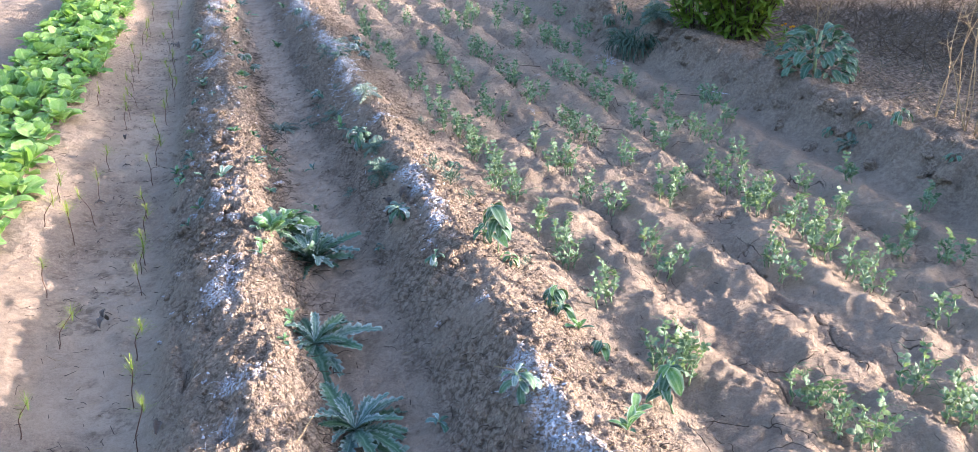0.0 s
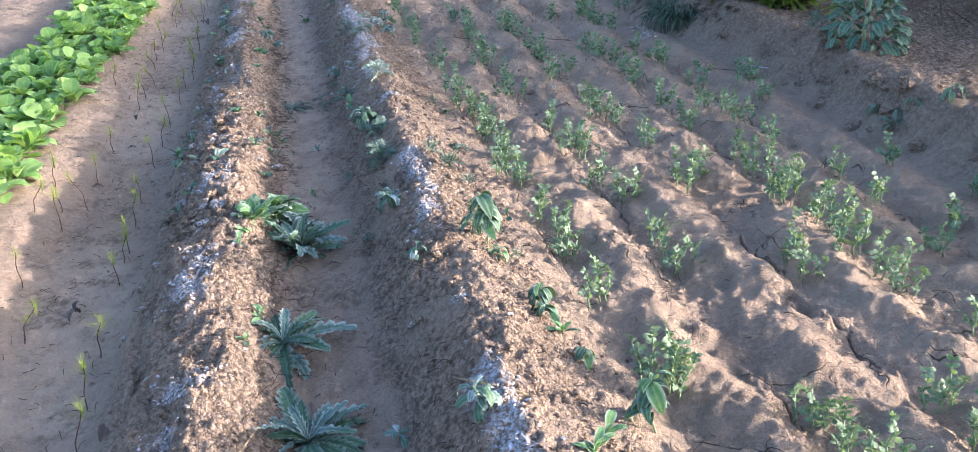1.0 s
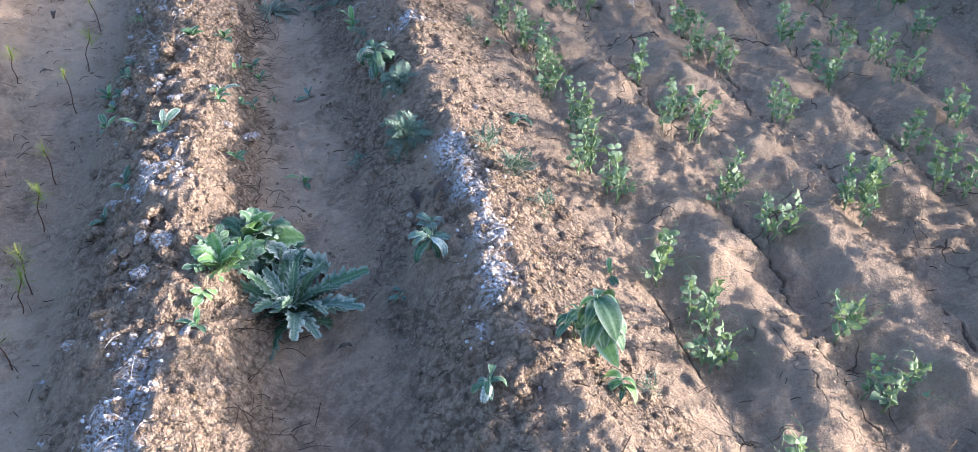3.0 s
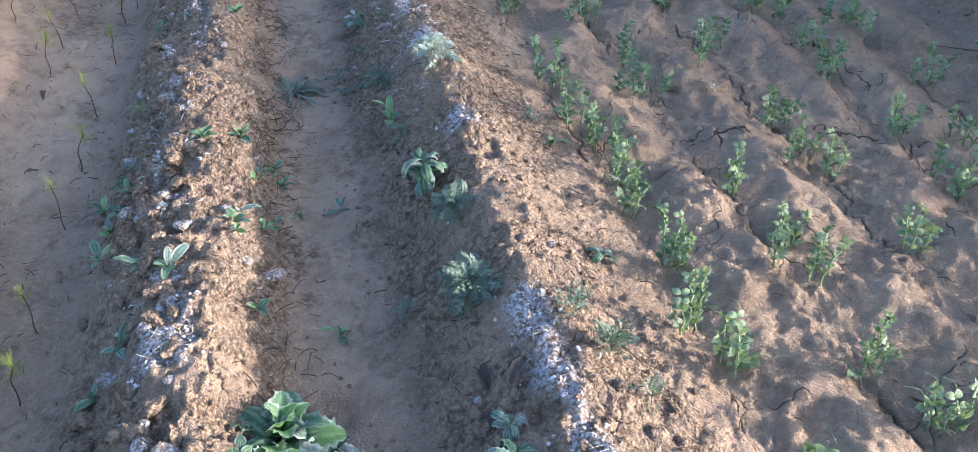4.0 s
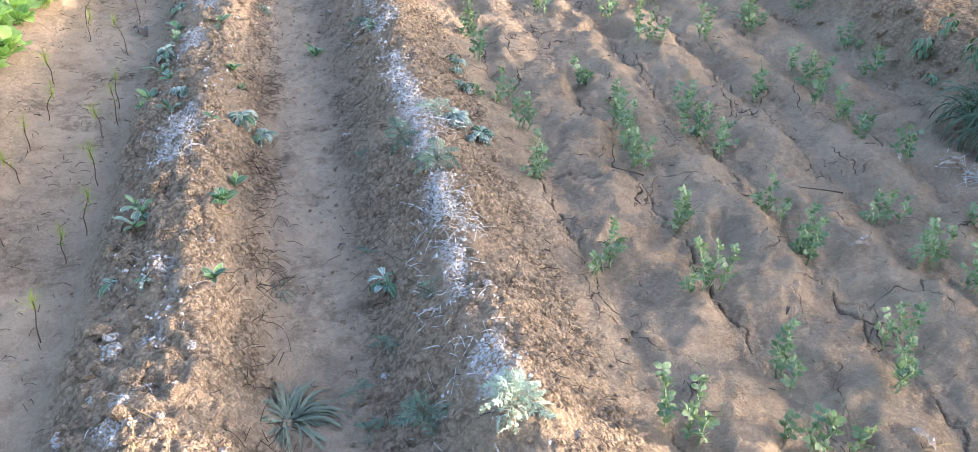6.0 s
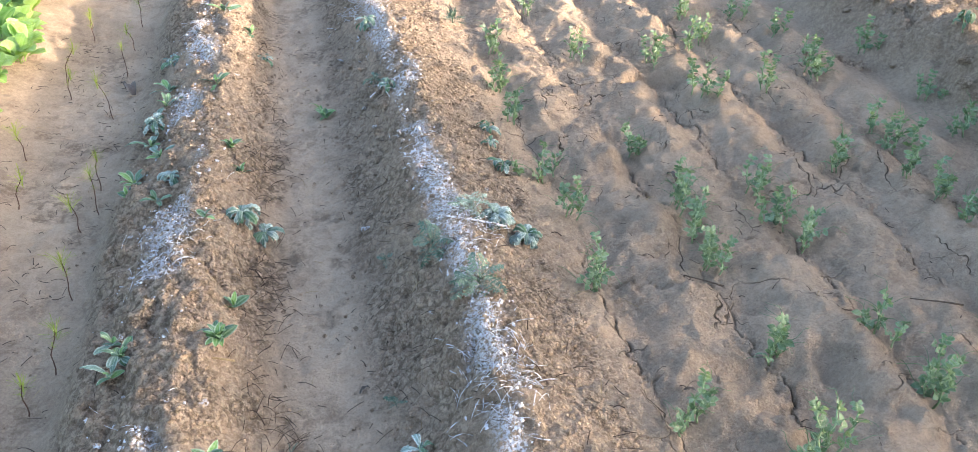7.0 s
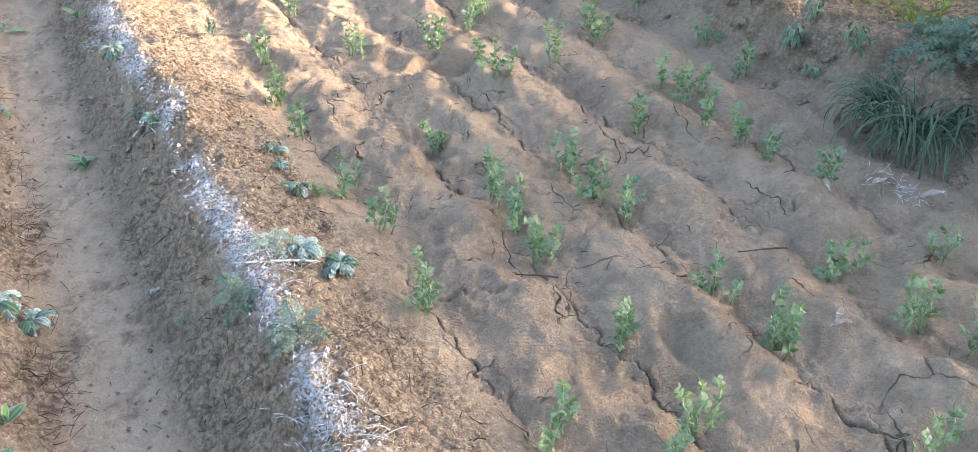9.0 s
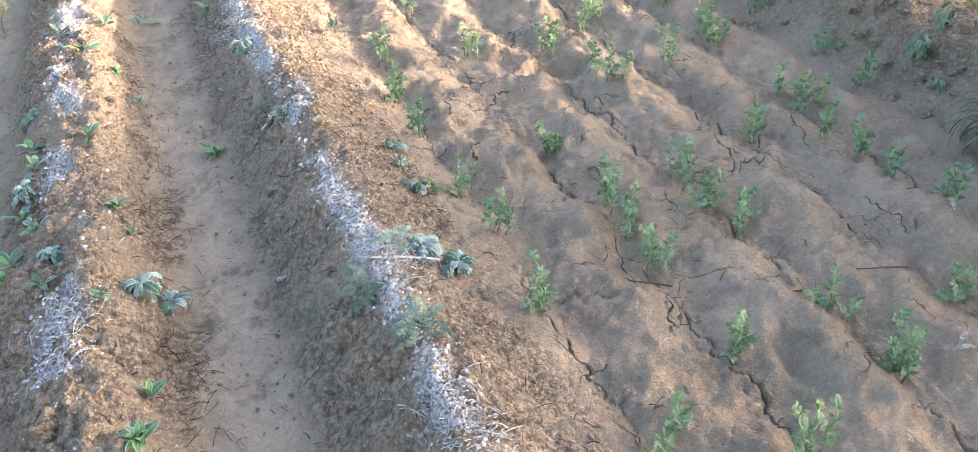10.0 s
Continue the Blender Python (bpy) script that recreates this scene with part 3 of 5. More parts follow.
PEA_ROWS = (
    ((1.12, 2.14), (1.07, 2.18), (1.08, 2.65), (1.08, 3.02), (1.11, 3.16), (1.07, 3.35), (1.08, 3.69), (1.06, 3.87), (1.08, 4.14), (1.06, 4.40), (1.09, 4.56),
     (1.14, 4.71), (1.09, 4.82), (1.04, 4.92), (1.06, 5.17), (1.09, 5.91), (1.05, 6.50), (1.08, 6.92), (1.05, 7.19), (1.04, 7.61), (1.07, 8.0), (1.13, 8.38)),
    ((1.48, 1.71), (1.43, 1.81), (1.43, 1.94), (1.44, 2.85), (1.43, 3.06), (1.45, 3.48), (1.45, 3.70), (1.44, 4.00), (1.45, 4.18), (1.43, 4.48), (1.38, 5.10),
     (1.42, 5.38), (1.35, 5.75), (1.41, 6.11), (1.42, 6.55), (1.45, 6.74), (1.47, 6.94), (1.44, 7.34), (1.50, 8.33), (1.42, 9.01)),
    ((1.81, 1.71), (1.84, 1.81), (1.81, 1.94), (1.83, 2.71), (1.84, 2.83), (1.74, 3.56), (1.82, 3.60), (1.80, 4.08), (1.80, 4.53), (1.76, 4.63), (1.78, 4.86),
     (1.66, 5.25), (1.83, 5.48), (1.80, 5.93), (1.78, 6.19), (1.80, 6.64), (1.80, 6.78), (1.80, 7.00), (1.91, 7.76), (1.88, 8.27)),
    ((2.16, 2.26), (2.11, 2.54), (2.10, 2.67), (2.09, 2.80), (2.10, 2.97), (2.11, 3.10), (2.06, 3.24), (2.18, 3.36), (2.17, 3.58), (2.18, 3.91), (2.17, 4.37),
     (2.14, 4.70), (2.15, 5.15), (2.18, 5.39), (2.19, 5.68), (2.16, 5.81), (2.18, 6.10), (2.20, 7.16), (2.22, 7.83), (2.09, 8.38), (2.22, 8.49), (2.24, 8.84)),
    ((2.57, 2.67), (2.45, 2.78), (2.61, 2.94), (2.39, 3.16), (2.45, 3.52), (2.40, 3.95), (2.38, 4.26), (2.38, 4.42), (2.35, 4.61), (2.69, 4.61), (2.52, 5.06),
     (2.42, 5.49), (2.51, 5.67), (2.49, 6.01), (2.50, 6.49), (2.45, 6.73), (2.43, 6.86), (2.39, 7.01), (2.53, 7.27), (2.54, 7.44), (2.58, 7.97), (2.61, 8.12), (2.65, 8.54), (2.55, 8.85)),
    ((2.90, 3.21), (2.73, 3.55), (2.74, 4.87), (2.88, 5.17), (2.92, 7.38), (2.98, 7.72), (2.98, 8.24)))
for row in PEA_ROWS:
    for u, y in row:
        pea_plant(u, y)
# farther up the bed the rows go on
for k in range(6):
    y = 8.9 + 0.1 * k
    while y < 13:
        y += dice.uniform(0.25, 0.6)
        pea_plant(PEA_ROW + PEA_GAP * k + 0.03 + dice.uniform(-0.04, 0.04), y)


# ---- weeds of the banks and the channel ----
def lobed_leaf(length, rise, fall, mat, pairs=5):
    """A leaf cut nearly to the midrib into rounded lobes, with a larger one at the tip."""
    s = Soup()
    s.add(*blade(length, lambda t: 0.045 * (0.4 + t) * (1 if t < 0.9 else 0.5), rise, fall, 9, 0.2))
    y = z = 0.0
    n = 18
    for k in range(n):
        t = k / n
        a = rise + (fall - rise) * t
        if k > 3 and (k - 4) % 3 == 0 and k < 15:
            long = length * (0.15 + 0.11 * math.sin(math.pi * t ** 1.3))
            for side in (-1, 1):
                s.add(*blade(long, oval(0.40), 10 + 10 * dice.random(), -25 * dice.random(), 3, 0.15, 0.03), Matrix.Translation((0, y, z)) @ pose(0, 0, 0, a, side * dice.uniform(-5, 25), -side * (55 + 14 * dice.random())))
        if k == 15:
            s.add(*blade(length * 0.26, oval(0.42), 5, -25, 4, 0.15, 0.03), Matrix.Translation((0, y, z)) @ pose(0, 0, 0, a, 0, 0))
        y += math.cos(radians(a)) * length / n
        z += math.sin(radians(a)) * length / n
    return s.mesh("lobed_leaf", mat)


def pinnate_leaf(length, wide, rise, fall, mat, seed, lobes=5, fold=0.25, twist=0.0):
    """A long leaf whose rim is cut into forward-swept lobes, with a pale midrib."""
    r = random.Random(seed)
    pts, faces, rim = [], [], []
    n, y, z, bend = 6 * lobes, 0.0, 0.0, 0.0
    cut = [r.uniform(0.75, 1.15) for k in range(2 * lobes + 2)]
    for k in range(n + 1):
        t = k / n
        body = 0.10 + 0.90 * math.sin(math.pi * min(0.06 + 0.90 * t ** 1.25, 1.0)) ** 0.8
        lobe = (lobes * t % 1.0) ** 0.7 if lobes * t % 1.0 < 0.85 else 0.15
        tw = twist * t * t
        bend += r.gauss(0, 0.003) * length
        row = []
        for f in (-1.0, -0.45, 0.0, 0.45, 1.0):
            size = cut[int(lobes * t) + (lobes if f > 0 else 0)]
            reach = (0.48 + 0.52 * lobe * size) if abs(f) == 1 else 0.55
            w = f * wide * length * body * reach if t < 0.99 else f * 0.004
            lift = fold * abs(w) * (1.0 + (0.8 * r.uniform(-1, 1) if abs(f) == 1 else 0.0))
            row.append((w * math.cos(tw) - lift * math.sin(tw) + bend, y + (0.035 * length * lobe if abs(f) == 1 else 0.0), z + lift * math.cos(tw) + w * math.sin(tw)))
        pts += row
        rim += [1.0, 0.4, 0.0, 0.4, 1.0]
        if k:
            i = 5 * k
            faces += [(i - 5 + j, i - 4 + j, i + 1 + j, i + j) for j in range(4)]
        a = radians(rise + (fall - rise) * t + r.gauss(0, 3))
        y += math.cos(a) * length / n
        z += math.sin(a) * length / n
    return one("lobed_leaf", (pts, faces, rim), mat)


PINNATE = [pinnate_leaf(0.17 + 0.012 * k, 0.15 + 0.01 * (k % 3), 44 - 7 * k, -32 + 3 * k, (RIMED_HEAVY, RIMED_GREEN, RIMED_GREEN)[k % 3], 400 + k, 7 + k % 3, 0.30, 0.4 - 0.15 * k) for k in range(6)]
LOBED = [lobed_leaf(0.16 + 0.012 * k, 42 - 8 * k, -34 + 5 * k, (RIMED_HEAVY, RIMED_GREEN, RIMED_HEAVY, RIMED_GREEN, RIMED_HEAVY, FRESH_GREEN)[k]) for k in range(6)]
PADDLES = [one("paddle_leaf", blade(0.13 + 0.01 * k, paddle(0.125 + 0.008 * k, 0.22), 48 - 9 * k, -35 + 4 * k, 8, 0.25, 0.010), (FRESH_GREEN, RIMED_GREEN, RIMED_HEAVY)[k % 3]) for k in range(6)]
LANCES = [one("narrow_leaf", blade(0.080, oval(0.19 + 0.02 * k), 40 - 8 * k, -20, 6, 0.3), (FRESH_GREEN, RIMED_GREEN)[k % 2]) for k in range(4)]
DROOP_WHITE = [lobed_leaf(0.085 + 0.008 * k, 38 - 8 * k, -120, RIMED_WHITE) for k in range(3)]
DROOPS = [one("hanging_leaf", blade(0.078 + 0.006 * k, paddle(0.115, 0.25), 40 - 8 * k, -115 - 6 * k, 8, 0.3, 0.012), (RIMED_HEAVY, RIMED_GREEN)[k % 2]) for k in range(5)]


def toothed_leaf(length, wide, rise, fall, mat, seed, fold=0.5, twist=0.0):
    """A broad leaf with a toothed, frilled rim, folded along its midrib and curling over."""
    r = random.Random(seed)
    pts, faces, rim = [], [], []
    n, y, z, bend = 16, 0.0, 0.0, 0.0
    for k in range(n + 1):
        t = k / n
        body = 0.03 + wide * math.sin(math.pi * min(max((t - 0.10) / 0.90, 0.0), 0.985)) ** 0.7
        tooth = 1.0 + (0.16 if k % 2 else -0.14) * (1 if t > 0.2 else 0)
        tw = twist * t * t
        bend += r.gauss(0, 0.006) * length
        row = []
        for f in (-1.0, -0.5, 0.0, 0.5, 1.0):
            w = f * body * length * (tooth if abs(f) == 1 else 1.0)
            lift = fold * abs(w) * (1.0 if abs(f) < 1 else 1.0 + 0.5 * r.uniform(-1, 1))
            row.append((w * math.cos(tw) - lift * math.sin(tw) + bend, y, z + lift * math.cos(tw) + w * math.sin(tw)))
        pts += row
        rim += [1.0, 0.45, 0.0, 0.45, 1.0]
        if k:
            i = 5 * k
            faces += [(i - 5 + j, i - 4 + j, i + 1 + j, i + j) for j in range(4)]
        a = radians(rise + (fall - rise) * t ** 1.4 + r.gauss(0, 5))
        y += math.cos(a) * length / n
        z += math.sin(a) * length / n
    return one("toothed_leaf", (pts, faces, rim), mat)


TOOTHED_GREEN = [toothed_leaf(0.15 + 0.01 * k, 0.17 + 0.015 * k, 55 - 12 * k, -30 - 8 * k, (FRESH_GREEN, RIMED_GREEN)[k % 2], 300 + k, 0.35, 0.5 - 0.3 * k) for k in range(4)]
TOOTHED_RIMED = [toothed_leaf(0.15 + 0.01 * k, 0.14 + 0.012 * k, 66 - 9 * k, -70 - 12 * k, (RIMED_HEAVY, RIMED_WHITE, RIMED_GREEN)[k % 3], 320 + k, 0.75 if k % 2 else -0.55, 0.9 - 0.4 * k) for k in range(6)]
DROOP_TOOTHED = [toothed_leaf(0.080 + 0.007 * k, 0.125, 45 - 8 * k, -125, (RIMED_HEAVY, RIMED_GREEN, RIMED_WHITE)[k % 3], 340 + k, -0.45, 0.6 - 0.3 * k) for k in range(5)]


DROOP_GREEN = [one("hanging_leaf", blade(0.070 + 0.008 * k, oval(0.17 + 0.015 * k), 35 - 12 * k, -120, 8, 0.35, 0.008), (FRESH_GREEN, RIMED_GREEN, RIMED_GREEN)[k % 3]) for k in range(5)]


def rosette(x, y, leaves, pool, size=1.0, label="", spread=(0, 30), name="weed_rosette", stem=False):
    plant = thing(name, x, y, label, "weed", size=size)
    for k in range(leaves):
        inner = k / max(leaves - 1, 1)
        part("leaf", dice.choice(pool), plant, spin(137.5 * k + dice.uniform(-20, 20), spread[0] + (spread[1] - spread[0]) * inner + dice.uniform(-8, 8), (0, 0, 0.004 + 0.012 * inner), dice.uniform(0.8, 1.15) * (1.0 - 0.4 * inner), dice.uniform(-25, 25)))
    return plant


def hanging_weed(x, y, leaves, tall, size=1.0, label="grey-green weed hanging limp under a coat of rime", pool=None, lean=0.0, turn=None):
    """A short stem with leaves that hang limp."""
    plant = thing("wilted_weed", x, y, label, "weed", size=size, lean=lean, turn=turn)
    path = [(0.02 * t * t, 0.012 * math.sin(3 * t), tall * t) for t in (0, 0.3, 0.6, 1.0)]
    stem = part("stem", one("weed_stem", tube(path, 0.0032, 5, 0.6), PEA_STEM), plant)
    for k in range(int(leaves * 1.7)):
        t = 0.35 + 0.65 * k / max(leaves * 1.7, 1)
        at = (0.02 * t * t, 0.012 * math.sin(3 * t), tall * t)
        part("leaf", dice.choice(pool or DROOPS[:2] + DROOP_TOOTHED), stem, spin(137.5 * k + dice.uniform(-30, 30), dice.uniform(-5, 30), at, dice.uniform(0.6, 1.0), dice.uniform(-20, 20)))
    return plant


def frond_shape(length, rise, fall, pairs=7, fine=1):
    """A feathery frond: a midrib with side ribs, each cut into small narrow lobes."""
    s = Soup()
    spine = []
    y = z = 0.0
    for k in range(pairs + 3):
        t = k / (pairs + 2)
        spine.append((0, y, z))
        a = radians(rise + (fall - rise) * t)
        y += math.cos(a) * length / (pairs + 2)
        z += math.sin(a) * length / (pairs + 2)
    s.add(*tube(spine, 0.0016, 3, 0.5))
    for k in range(2, pairs + 3):
        t = k / (pairs + 2)
        long = length * 0.30 * math.sin(math.pi * (0.18 + 0.75 * t)) + 0.004
        for side in (-1, 1):
            base = Matrix.Translation(spine[k]) @ pose(0, 0, 0, rise + (fall - rise) * t + dice.uniform(-15, 10), side * 12, -side * (48 + 12 * dice.random()))
            s.add(*blade(long, lambda q: 0.03, 5, -18, 2, 0.2), base)
            for j in range(1, fine + 1):
                for turn in (-42, 42):
                    s.add(*blade(long * 0.42, oval(0.21), 8, -20, 2, 0.3), base @ Matrix.Translation((0, long * j / (fine + 0.7), 0)) @ pose(0, 0, 0, 0, 0, turn))
    return s


FRONDS = [frond_shape(0.085 + 0.010 * k, 50 - 12 * k, (-45, -95, -70, -110)[k], 6, 2).mesh("frond", FERN) for k in range(4)]
FRONDS_WHITE = [frond_shape(0.10 + 0.012 * k, 60 - 12 * k, -105, 7, 1).mesh("frond", FERN_WHITE) for k in range(4)]
FRONDS_THIN = [frond_shape(0.09, 40 - 12 * k, -20, 6, 1).mesh("frond", FERN) for k in range(3)]


def feathery_weed(x, y, fronds, size=1.0, pool=None, label="feathery grey-green weed furred with rime", spread=(0, 45)):
    plant = thing("feathery_weed", x, y, label, "weed", size=size)
    for k in range(fronds):
        t = k / max(fronds - 1, 1)
        part("frond", dice.choice(pool or FRONDS), plant, spin(137.5 * k + dice.uniform(-25, 25), spread[0] + (spread[1] - spread[0]) * t + dice.uniform(-8, 8), (0, 0, 0.01 + 0.03 * t), dice.uniform(0.75, 1.15), dice.uniform(-25, 25)))
    return plant


# large lobed rosettes at the foot of the narrow bank
BIG = "large rosette of lobed grey-green leaves under rime, below the bank"
rosette(0.15, 3.45, 30, PINNATE, 1.25, BIG, (-14, 50))
rosette(0.05, 3.68, 24, TOOTHED_GREEN + TOOTHED_RIMED[2:4], 1.1, "large clump of broad green weed leaves, curled and rimed", (-14, 62))
rosette(0.13, 3.62, 24, TOOTHED_RIMED + TOOTHED_GREEN[1:2], 1.05, "clump of broad grey-green weed leaves, curled and rimed", (-8, 65))
rosette(-0.01, 3.50, 16, TOOTHED_GREEN[:1] + LOBED[5:] + LOBED[3:4], 0.75, "pale green weed with frilled rimed leaves", (5, 45))
rosette(0.10, 2.75, 26, PINNATE, 1.22, BIG, (-16, 28))
rosette(0.18, 2.23, 26, PINNATE, 1.22, BIG, (-14, 30))
rosette(0.03, 2.84, 6, PADDLES[:1], 0.6, "small weed with bright green leaves", (0, 40))

# small rosettes, star-shaped weeds and seedlings on the narrow bank
SMALL = "small green weed rosette with rimed leaf edges, growing on the bank"
for x, y, n, size in ((-0.16, 4.83, 9, 0.75), (-0.06, 4.93, 6, 0.75), (-0.06, 4.43, 6, 0.7), (-0.12, 6.32, 18, 0.78), (-0.11, 5.89, 7, 0.7), (-0.16, 7.43, 9, 0.75), (-0.12, 7.30, 8, 0.65),
                      (-0.10, 6.53, 6, 0.75), (-0.15, 8.68, 7, 0.8), (-0.02, 4.70, 4, 0.5), (0.0, 4.12, 4, 0.6), (-0.06, 3.30, 5, 0.6), (0.0, 2.62, 5, 0.55), (-0.2, 6.9, 5, 0.5)):
    rosette(x, y, n, LANCES, size * 1.05, SMALL, (0, 45), "small_weed")
for x, y, n, size in ((-0.37, 6.32, 16, 0.62), (-0.40, 6.38, 10, 0.5), (-0.50, 7.35, 8, 0.7), (-0.46, 8.08, 8, 0.75), (-0.37, 3.92, 6, 0.6), (-0.47, 4.72, 8, 0.6), (-0.33, 4.05, 6, 0.6), (-0.44, 4.45, 6, 0.5), (-0.38, 7.1, 6, 0.6)):
    rosette(x, y, n, PADDLES[1:] + LANCES, size * 0.9, "small blue-green weed rosette dusted with rime on the bank", (5, 45), "small_weed")
for x, y, n, tall, size in ((-0.48, 7.73, 14, 0.07, 1.0), (-0.11, 6.96, 14, 0.045, 0.95), (-0.04, 6.95, 13, 0.045, 0.9), (-0.36, 7.25, 9, 0.05, 0.8), (-0.48, 8.42, 8, 0.06, 0.8), (-0.08, 8.50, 5, 0.05, 0.7), (-0.30, 5.90, 5, 0.03, 0.5), (-0.42, 6.0, 6, 0.04, 0.6)):
    hanging_weed(x, y, n, tall, size, pool=DROOPS[::2] + DROOP_WHITE + DROOP_TOOTHED)
for x, y, size in ((-0.25, 8.0, 0.6), (-0.28, 8.9, 0.7), (-0.20, 9.3, 0.7), (-0.05, 9.6, 0.7), (-0.4, 9.2, 0.7), (-0.12, 10.2, 0.8), (-0.35, 10.4, 0.7), (-0.3, 11.2, 0.8)):
    rosette(x, y, 7, PADDLES, size * 0.9, SMALL, (5, 50), "small_weed")

# low weeds at the feet of the narrow bank
MAT = "low mat of dull green weed leaves below the bank"
for x, y, n, size in ((0.03, 4.84, 9, 0.6), (0.06, 4.78, 8, 0.55), (0.0, 4.76, 6, 0.5), (0.01, 4.48, 6, 0.5), (0.04, 4.55, 5, 0.45), (-0.06, 4.49, 5, 0.55), (-0.05, 4.38, 5, 0.5), (-0.40, 4.64, 8, 0.6), (-0.43, 4.58, 7, 0.55),
                      (-0.38, 4.70, 6, 0.5), (-0.30, 4.30, 8, 0.6), (-0.22, 4.25, 7, 0.6), (-0.38, 6.24, 8, 0.6), (-0.47, 7.60, 9, 0.7), (-0.45, 7.90, 8, 0.7), (-0.42, 7.48, 8, 0.7), (-0.52, 7.30, 7, 0.6), (0.24, 4.65, 5, 0.45), (0.11, 4.62, 4, 0.4)):
    rosette(x, y, n, LANCES + PADDLES[1:3], size, MAT, (-5, 45), "small_weed")

# weeds of the broad bank
for x, y, n, tall, size in ((0.56, 2.94, 8, 0.07, 0.85), (0.62, 2.02, 9, 0.08, 0.95), (0.53, 3.55, 7, 0.06, 0.8), (0.43, 2.18, 4, 0.03, 0.7), (0.50, 4.52, 17, 0.09, 1.15), (0.51, 3.47, 8, 0.07, 1.0), (0.44, 3.42, 4, 0.03, 0.6),
                            (0.38, 5.89, 8, 0.06, 0.85), (0.90, 4.13, 6, 0.05, 0.7),
                            (0.41, 8.54, 9, 0.07, 0.9), (0.45, 7.75, 7, 0.05, 0.8), (0.81, 7.50, 8, 0.05, 0.8), (0.81, 7.17, 8, 0.05, 0.8), (0.79, 7.34, 5, 0.04, 0.7)):
    hanging_weed(x, y, n, tall, size)
for x, y, n, tall, size in ((0.83, 3.00, 15, 0.19, 1.15), (0.79, 3.05, 8, 0.10, 0.85), (0.92, 2.58, 12, 0.09, 0.9), (0.90, 2.50, 6, 0.06, 0.8), (1.08, 1.96, 16, 0.15, 1.1), (0.99, 2.30, 7, 0.05, 0.75), (0.86, 2.90, 5, 0.07, 0.7)):
    hanging_weed(x, y, n, tall, size, "green weed with limp narrow leaves edged with rime", DROOP_GREEN + DROOPS[1:2], lean=dice.uniform(-12, 12))
hanging_weed(0.69, 6.71, 18, 0.05, 0.9, "limp weed leaves white with rime hanging over the crest", DROOP_WHITE + DROOP_TOOTHED[2:3])
hanging_weed(0.77, 6.66, 16, 0.045, 0.9, "limp weed leaves white with rime hanging over the crest", DROOP_WHITE + DROOP_TOOTHED[:3])
for x, y, n, size in ((0.54, 4.35, 22, 0.85), (0.53, 4.02, 24, 0.95), (0.39, 5.34, 7, 0.6), (0.42, 5.31, 9, 0.75), (0.35, 5.63, 6, 0.55), (0.27, 5.50, 6, 0.5), (0.29, 5.35, 5, 0.5), (0.48, 6.57, 10, 0.75), (0.58, 6.34, 11, 0.8), (0.35, 6.71, 5, 0.45), (0.49, 5.75, 7, 0.5), (0.45, 4.88, 6, 0.5), (0.33, 6.1, 5, 0.4), (0.38, 4.10, 6, 0.5), (-0.39, 4.85, 8, 0.55), (-0.42, 4.80, 6, 0.5), (0.40, 7.95, 6, 0.5)):
    feathery_weed(x, y, n, size)
feathery_weed(0.60, 5.17, 20, 0.8, FRONDS_WHITE, "feathery weed tuft thickly white with rime on the crest", (5, 60))
feathery_weed(0.62, 6.72, 10, 0.75, FRONDS_WHITE, "drooping feathery weed white with rime on the crest", (0, 50))
for x, y, n, size in ((0.80, 3.72, 16, 0.8), (0.74, 3.82, 12, 0.7), (0.85, 8.76, 14, 0.8), (0.86, 3.60, 8, 0.6), (0.88, 4.85, 6, 0.5), (0.92, 2.9, 6, 0.5)):
    feathery_weed(x, y, n, size, FRONDS_THIN, "pale feathery seedling weed spread over the lit bank", (5, 70))
for x, y, n, size in ((0.43, 4.98, 7, 0.85), (0.20, 4.09, 6, 0.6), (0.93, 4.75, 6, 0.7), (0.86, 1.80, 8, 0.8), (0.17, 7.95, 7, 0.8), (0.19, 7.92, 6, 0.8), (0.97, 3.33, 4, 0.6), (0.95, 2.42, 7, 0.7), (0.30, 9.3, 7, 0.8), (0.92, 1.90, 6, 0.7)):
    rosette(x, y, n, LANCES + PADDLES[:1], size, "small green weed with narrow leaves in the soil", (0, 50), "small_weed")
for x, y, size in ((0.45, 9.4, 0.9), (0.5, 9.9, 0.9), (0.38, 10.3, 0.9), (0.5, 10.9, 1.0), (0.42, 11.6, 1.0), (0.6, 9.2, 0.8)):
    hanging_weed(x, y, 9, 0.07, size)


# ---- grass ----
def blade_mesh(k, mat, length=0.24):
    return one("grass_blade", blade(length * (0.75 + 0.14 * k), lambda t: 0.016 * (1 - t ** 2.2) + 0.002, 72 - 9 * k, -92 - 6 * k, 9, 0.5), mat)


GRASS = [blade_mesh(k, BLADE) for k in range(5)]
DULL = [blade_mesh(k, BLADE_DULL, 0.17) for k in range(5)]


